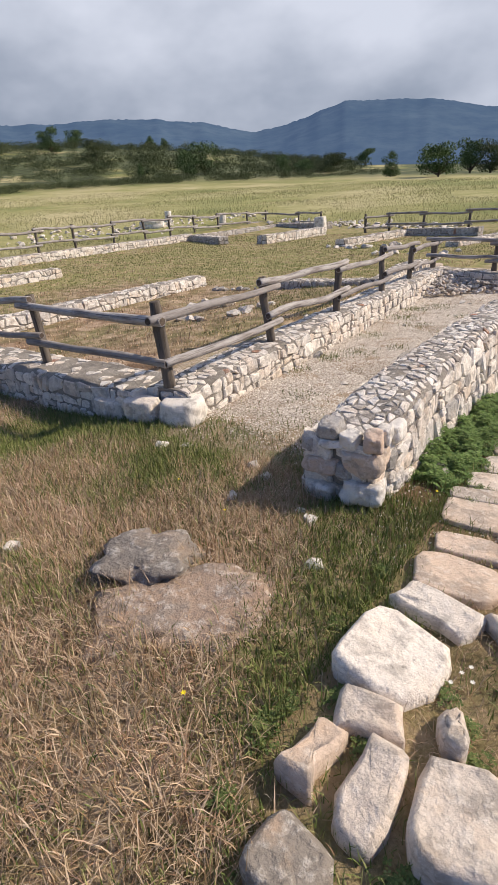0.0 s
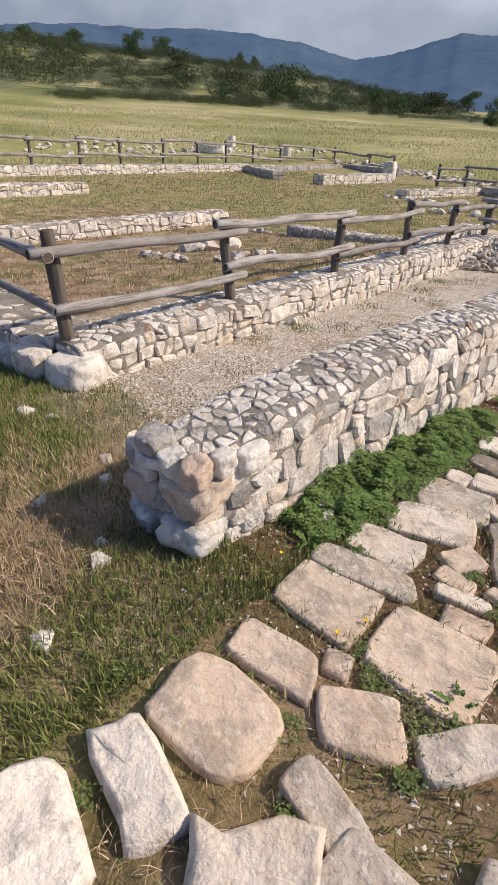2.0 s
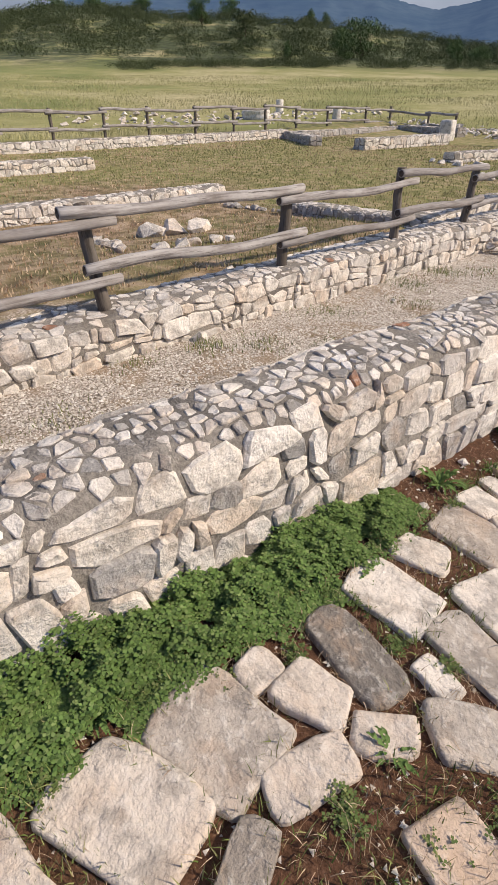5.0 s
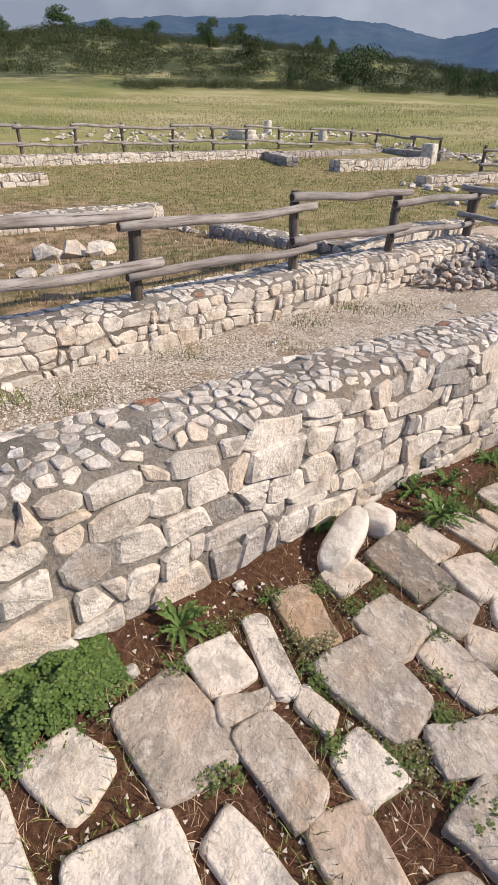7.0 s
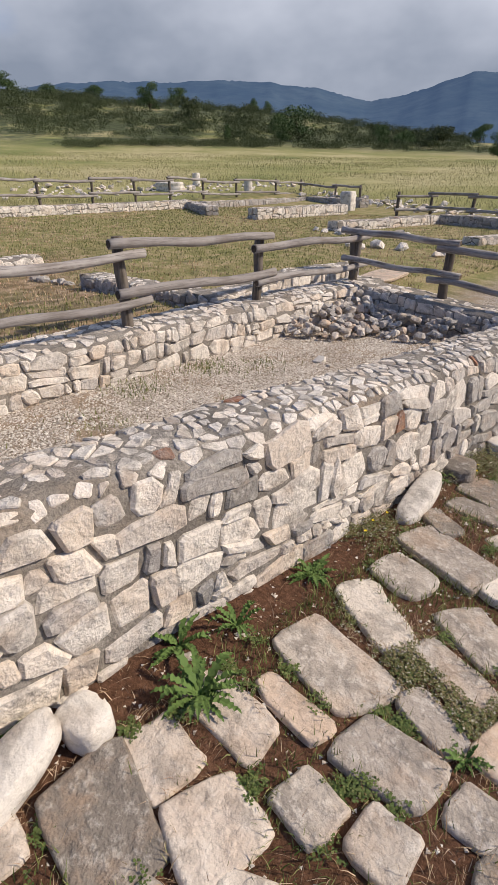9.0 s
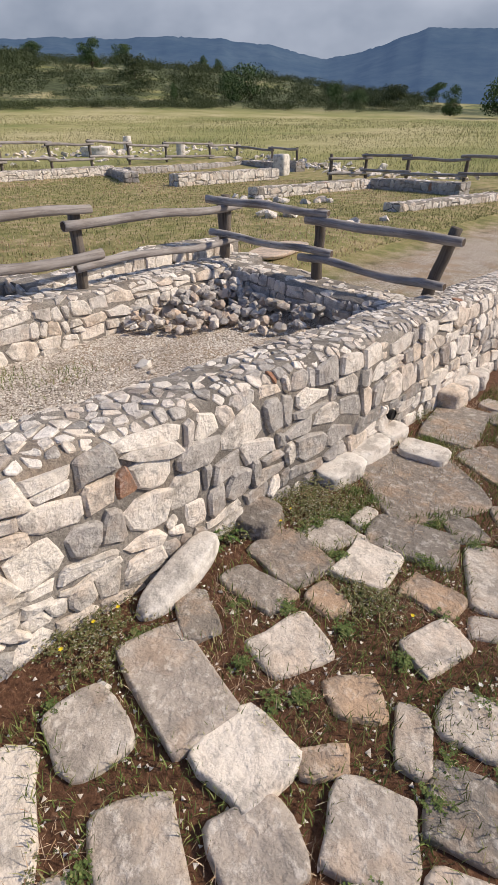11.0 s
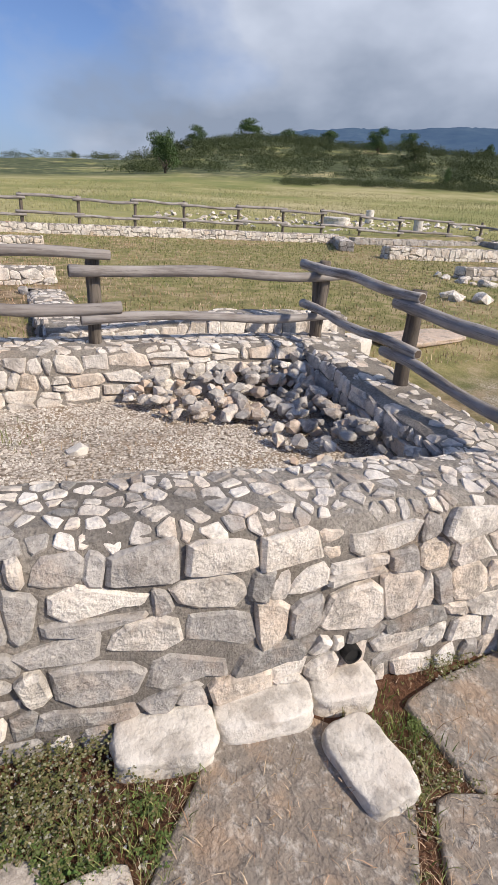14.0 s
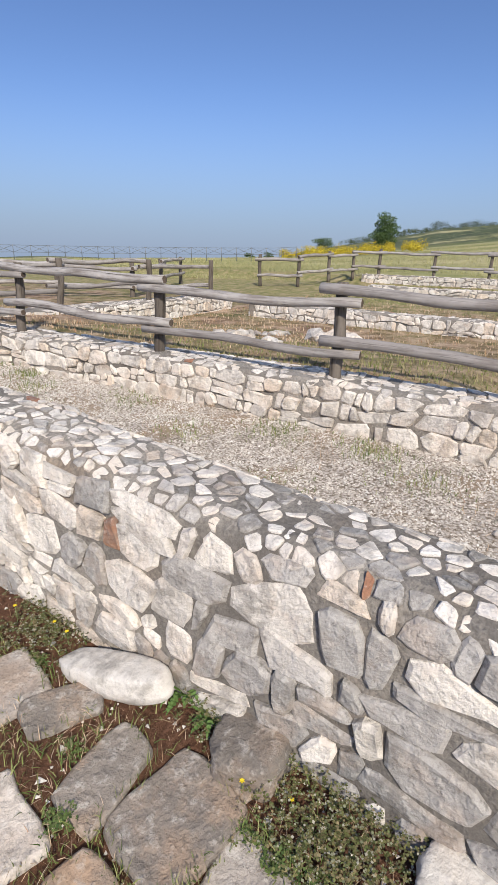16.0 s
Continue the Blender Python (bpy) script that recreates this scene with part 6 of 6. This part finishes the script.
def tree(label, az, r, height, width, seed, shape="round", material=None, count=3600, category="tree"):
    g = np.random.default_rng(seed)
    height *= 0.72 if r > 230 else 1.0
    x, y, z = polar(az, r)
    top = thing("tree" if category == "tree" else "shrub", label, category, at=(x, y, z - 0.1))
    rng = random.Random(seed)
    th = height * (0.08 if shape == "round" else 0.06)
    bm = bmesh.new()
    rad = 0.035 * height
    limbs = [((0, 0, 0), (0.02 * height, 0.01 * height, th + 0.25 * height), rad, rad * 0.5)]
    for k in range(6):
        a = k * 1.05 + rng.random()
        limbs.append(((0.01 * height, 0, th * rng.uniform(0.6, 1.2)), (0.34 * width * math.cos(a), 0.34 * width * math.sin(a), th + height * rng.uniform(0.2, 0.45)), rad * 0.45, rad * 0.12))
    for p, q, r0, r1 in limbs:
        lb, m = log_bm(p, q, r0, r1, rng, 6, 4, 0.03 * height)
        lb.transform(m)
        tmp = bpy.data.meshes.new("limb")
        lb.to_mesh(tmp)
        lb.free()
        bm.from_mesh(tmp)
        bpy.data.meshes.remove(tmp)
    trunk = part("trunk", bm, m_bark, top)
    trunk.data.materials.append(m_bark)
    lobes = []
    if shape == "oval":
        for k in range(9):
            t = (k + 0.5) / 9
            w = width * 0.5 * math.sin(math.pi * (0.12 + 0.80 * t)) ** 0.7
            lobes.append((rng.uniform(-.12, .12) * width, rng.uniform(-.12, .12) * width, height * (0.10 + 0.86 * t), w * 0.85, w * 0.85, height * 0.10))
    else:
        for k in range(16):
            a, e = k * 2.4, rng.random()
            q = width * 0.33 * math.sqrt((k + 0.3) / 16)
            s = width * rng.uniform(0.17, 0.27)
            lobes.append((q * math.cos(a), q * math.sin(a), max(s * 0.7, th * 0.5 + height * rng.uniform(0.08, 0.80)), s, s, height * rng.uniform(0.12, 0.18)))
    v, t = leaf_cloud(g, lobes, count, 0.021 * (height + width) * 0.55)
    crown = new("crown", mesh_np("crown", v, t, material or m_tree))
    crown.parent = top
    return top


tree("dense dark oval tree on the meadow slope", 107.7, 88, 6.0, 4.8, 201, "oval", count=5000)
tree("low spreading green tree in the meadow", 113.7, 88, 3.0, 4.2, 202)
tree("lone small tree on the hillside", 94.2, 200, 6.5, 7.5, 203)
tree("tall dark tree beside the scrub hill", 78.0, 150, 10.0, 8.0, 204, count=4000)
tree("dark tree on the scrub hill", 74.8, 250, 11.0, 10.0, 205)
tree("broad dark tree on the crest of the hill", 69.6, 280, 14.0, 15.0, 206, count=4000)
tree("dark tree on the crest of the hill", 65.8, 290, 10.0, 11.0, 207)
tree("dark tree on the crest of the hill", 62.0, 290, 10.0, 10.0, 208)
tree("round dark tree on the crest of the hill", 54.4, 280, 12.0, 10.0, 209)
tree("grey-green olive tree on the slope", 53.6, 175, 8.5, 9.0, 210, material=m_bush)
tree("dark tree on the slope", 57.2, 215, 9.0, 9.0, 211)
tree("slender dark tree on the ridge", 45.9, 320, 12.0, 6.0, 212, "oval")
tree("slender dark tree on the ridge", 44.6, 320, 11.0, 6.0, 213, "oval")
tree("bright green broad tree at the meadow's edge", 40.9, 170, 10.0, 12.0, 214, count=2000)
tree("dark shrubby tree at the meadow's edge", 42.6, 165, 7.0, 8.0, 215)
tree("small cypress-like tree in the meadow", 50.3, 125, 4.2, 1.9, 216, "oval")
tree("round tree by the meadow", 25.0, 240, 9.0, 8.0, 217)
tree("small dark tree in the meadow", 22.6, 118, 5.0, 4.0, 218)
tree("broad dark shrubby tree in the meadow", 18.2, 112, 6.0, 9.5, 219, count=4000)
tree("tall dark tree in the meadow", 15.4, 150, 8.5, 7.0, 220)
tree("grey shrubby tree in the meadow", 13.6, 150, 8.0, 9.0, 221, material=m_bush)
tree("small tree above the hedge line", 33.0, 150, 5.5, 5.0, 222)
tree("dark shrub in the meadow", 31.0, 150, 4.0, 6.0, 223, category="shrub")
tree("dark shrub with white blossom in the meadow", 28.0, 165, 5.5, 9.0, 224, material=m_bush, category="shrub")
tree("small dark tree on the horizon", 119.5, 260, 5.0, 6.0, 225)
tree("small dark tree on the horizon", 121.5, 260, 4.5, 7.0, 226)


def scrub():
    g = np.random.default_rng(231)
    vs, ts, n = [], [], 0
    spots = []
    for _ in range(950):
        az = g.uniform(26, 112)
        r = g.uniform(150, 330)
        if az > 82 and r < 270:
            continue
        spots.append((az, r, g.uniform(1.5, 4.2), g.uniform(4, 11)))
    for _ in range(170):
        spots.append((g.uniform(62, 80), g.uniform(190, 320), g.uniform(2.0, 4.5), g.uniform(6, 13)))
    for _ in range(130):
        az = g.uniform(44, 66) if g.random() < 0.6 else g.uniform(24, 44)
        spots.append((az, g.normal(122, 4) + (az - 50) * -0.5, g.uniform(0.8, 2.0), g.uniform(2.5, 6)))
    for az, r, h, w in spots:
        x, y, z = polar(az, r)
        lobes = [(x + g.normal(0, w * 0.25), y + g.normal(0, w * 0.25), z + h * g.uniform(0.25, 0.6), w * 0.3, w * 0.3, h * 0.42) for _ in range(4)]
        v, t = leaf_cloud(g, lobes, 420, 0.027 * (h + w) * 0.55)
        vs.append(v)
        ts.append(t + n)
        n += len(v)
    stuff("scrub", "dark green scrub covering the hillside", "scrub", np.concatenate(vs), np.concatenate(ts), m_bush)
    vs, ts, n = [], [], 0
    for _ in range(60):
        az, r = g.uniform(103, 118), g.normal(76, 5)
        x, y, z = polar(az, r)
        h, w = g.uniform(0.8, 1.6), g.uniform(1.0, 2.4)
        v, t = leaf_cloud(g, [(x, y, z + h * 0.6, w * 0.5, w * 0.5, h * 0.5)], 170, 0.09)
        vs.append(v)
        ts.append(t + n)
        n += len(v)
    stuff("broom_bushes", "yellow flowering broom bushes along the slope", "broom", np.concatenate(vs), np.concatenate(ts), m_broom)


scrub()


def far_railing():
    m = Mat("galvanised_steel", 0.5)
    m.b.inputs["Metallic"].default_value = 0.6
    n = m.noise(8, 3)
    steel = m.done(m.ramp(n, (0.3, (0.16, 0.18, 0.20)), (0.7, (0.24, 0.26, 0.28))))
    top = thing("metal_railing", "grey metal railing along the edge of the plain", "railing")
    rng = random.Random(241)
    pts = [Vector(polar(az, 62)) for az in np.linspace(116.5, 150, 22)]
    for i, p in enumerate(pts):
        bm, mt = log_bm(p, p + Vector((0, 0, 1.5)), 0.035, 0.035, rng, 6, 2, 0)
        bm.transform(mt)
        part("post", bm, steel, top)
        if i:
            q = pts[i - 1]
            for za, zb in ((1.45, 1.45), (0.75, 0.75), (0.75, 1.45), (1.45, 0.75)):
                bm, mt = log_bm(q + Vector((0, 0, za)), p + Vector((0, 0, zb)), 0.02, 0.02, rng, 5, 2, 0)
                bm.transform(mt)
                part("rail" if za == zb else "brace", bm, steel, top)


far_railing()
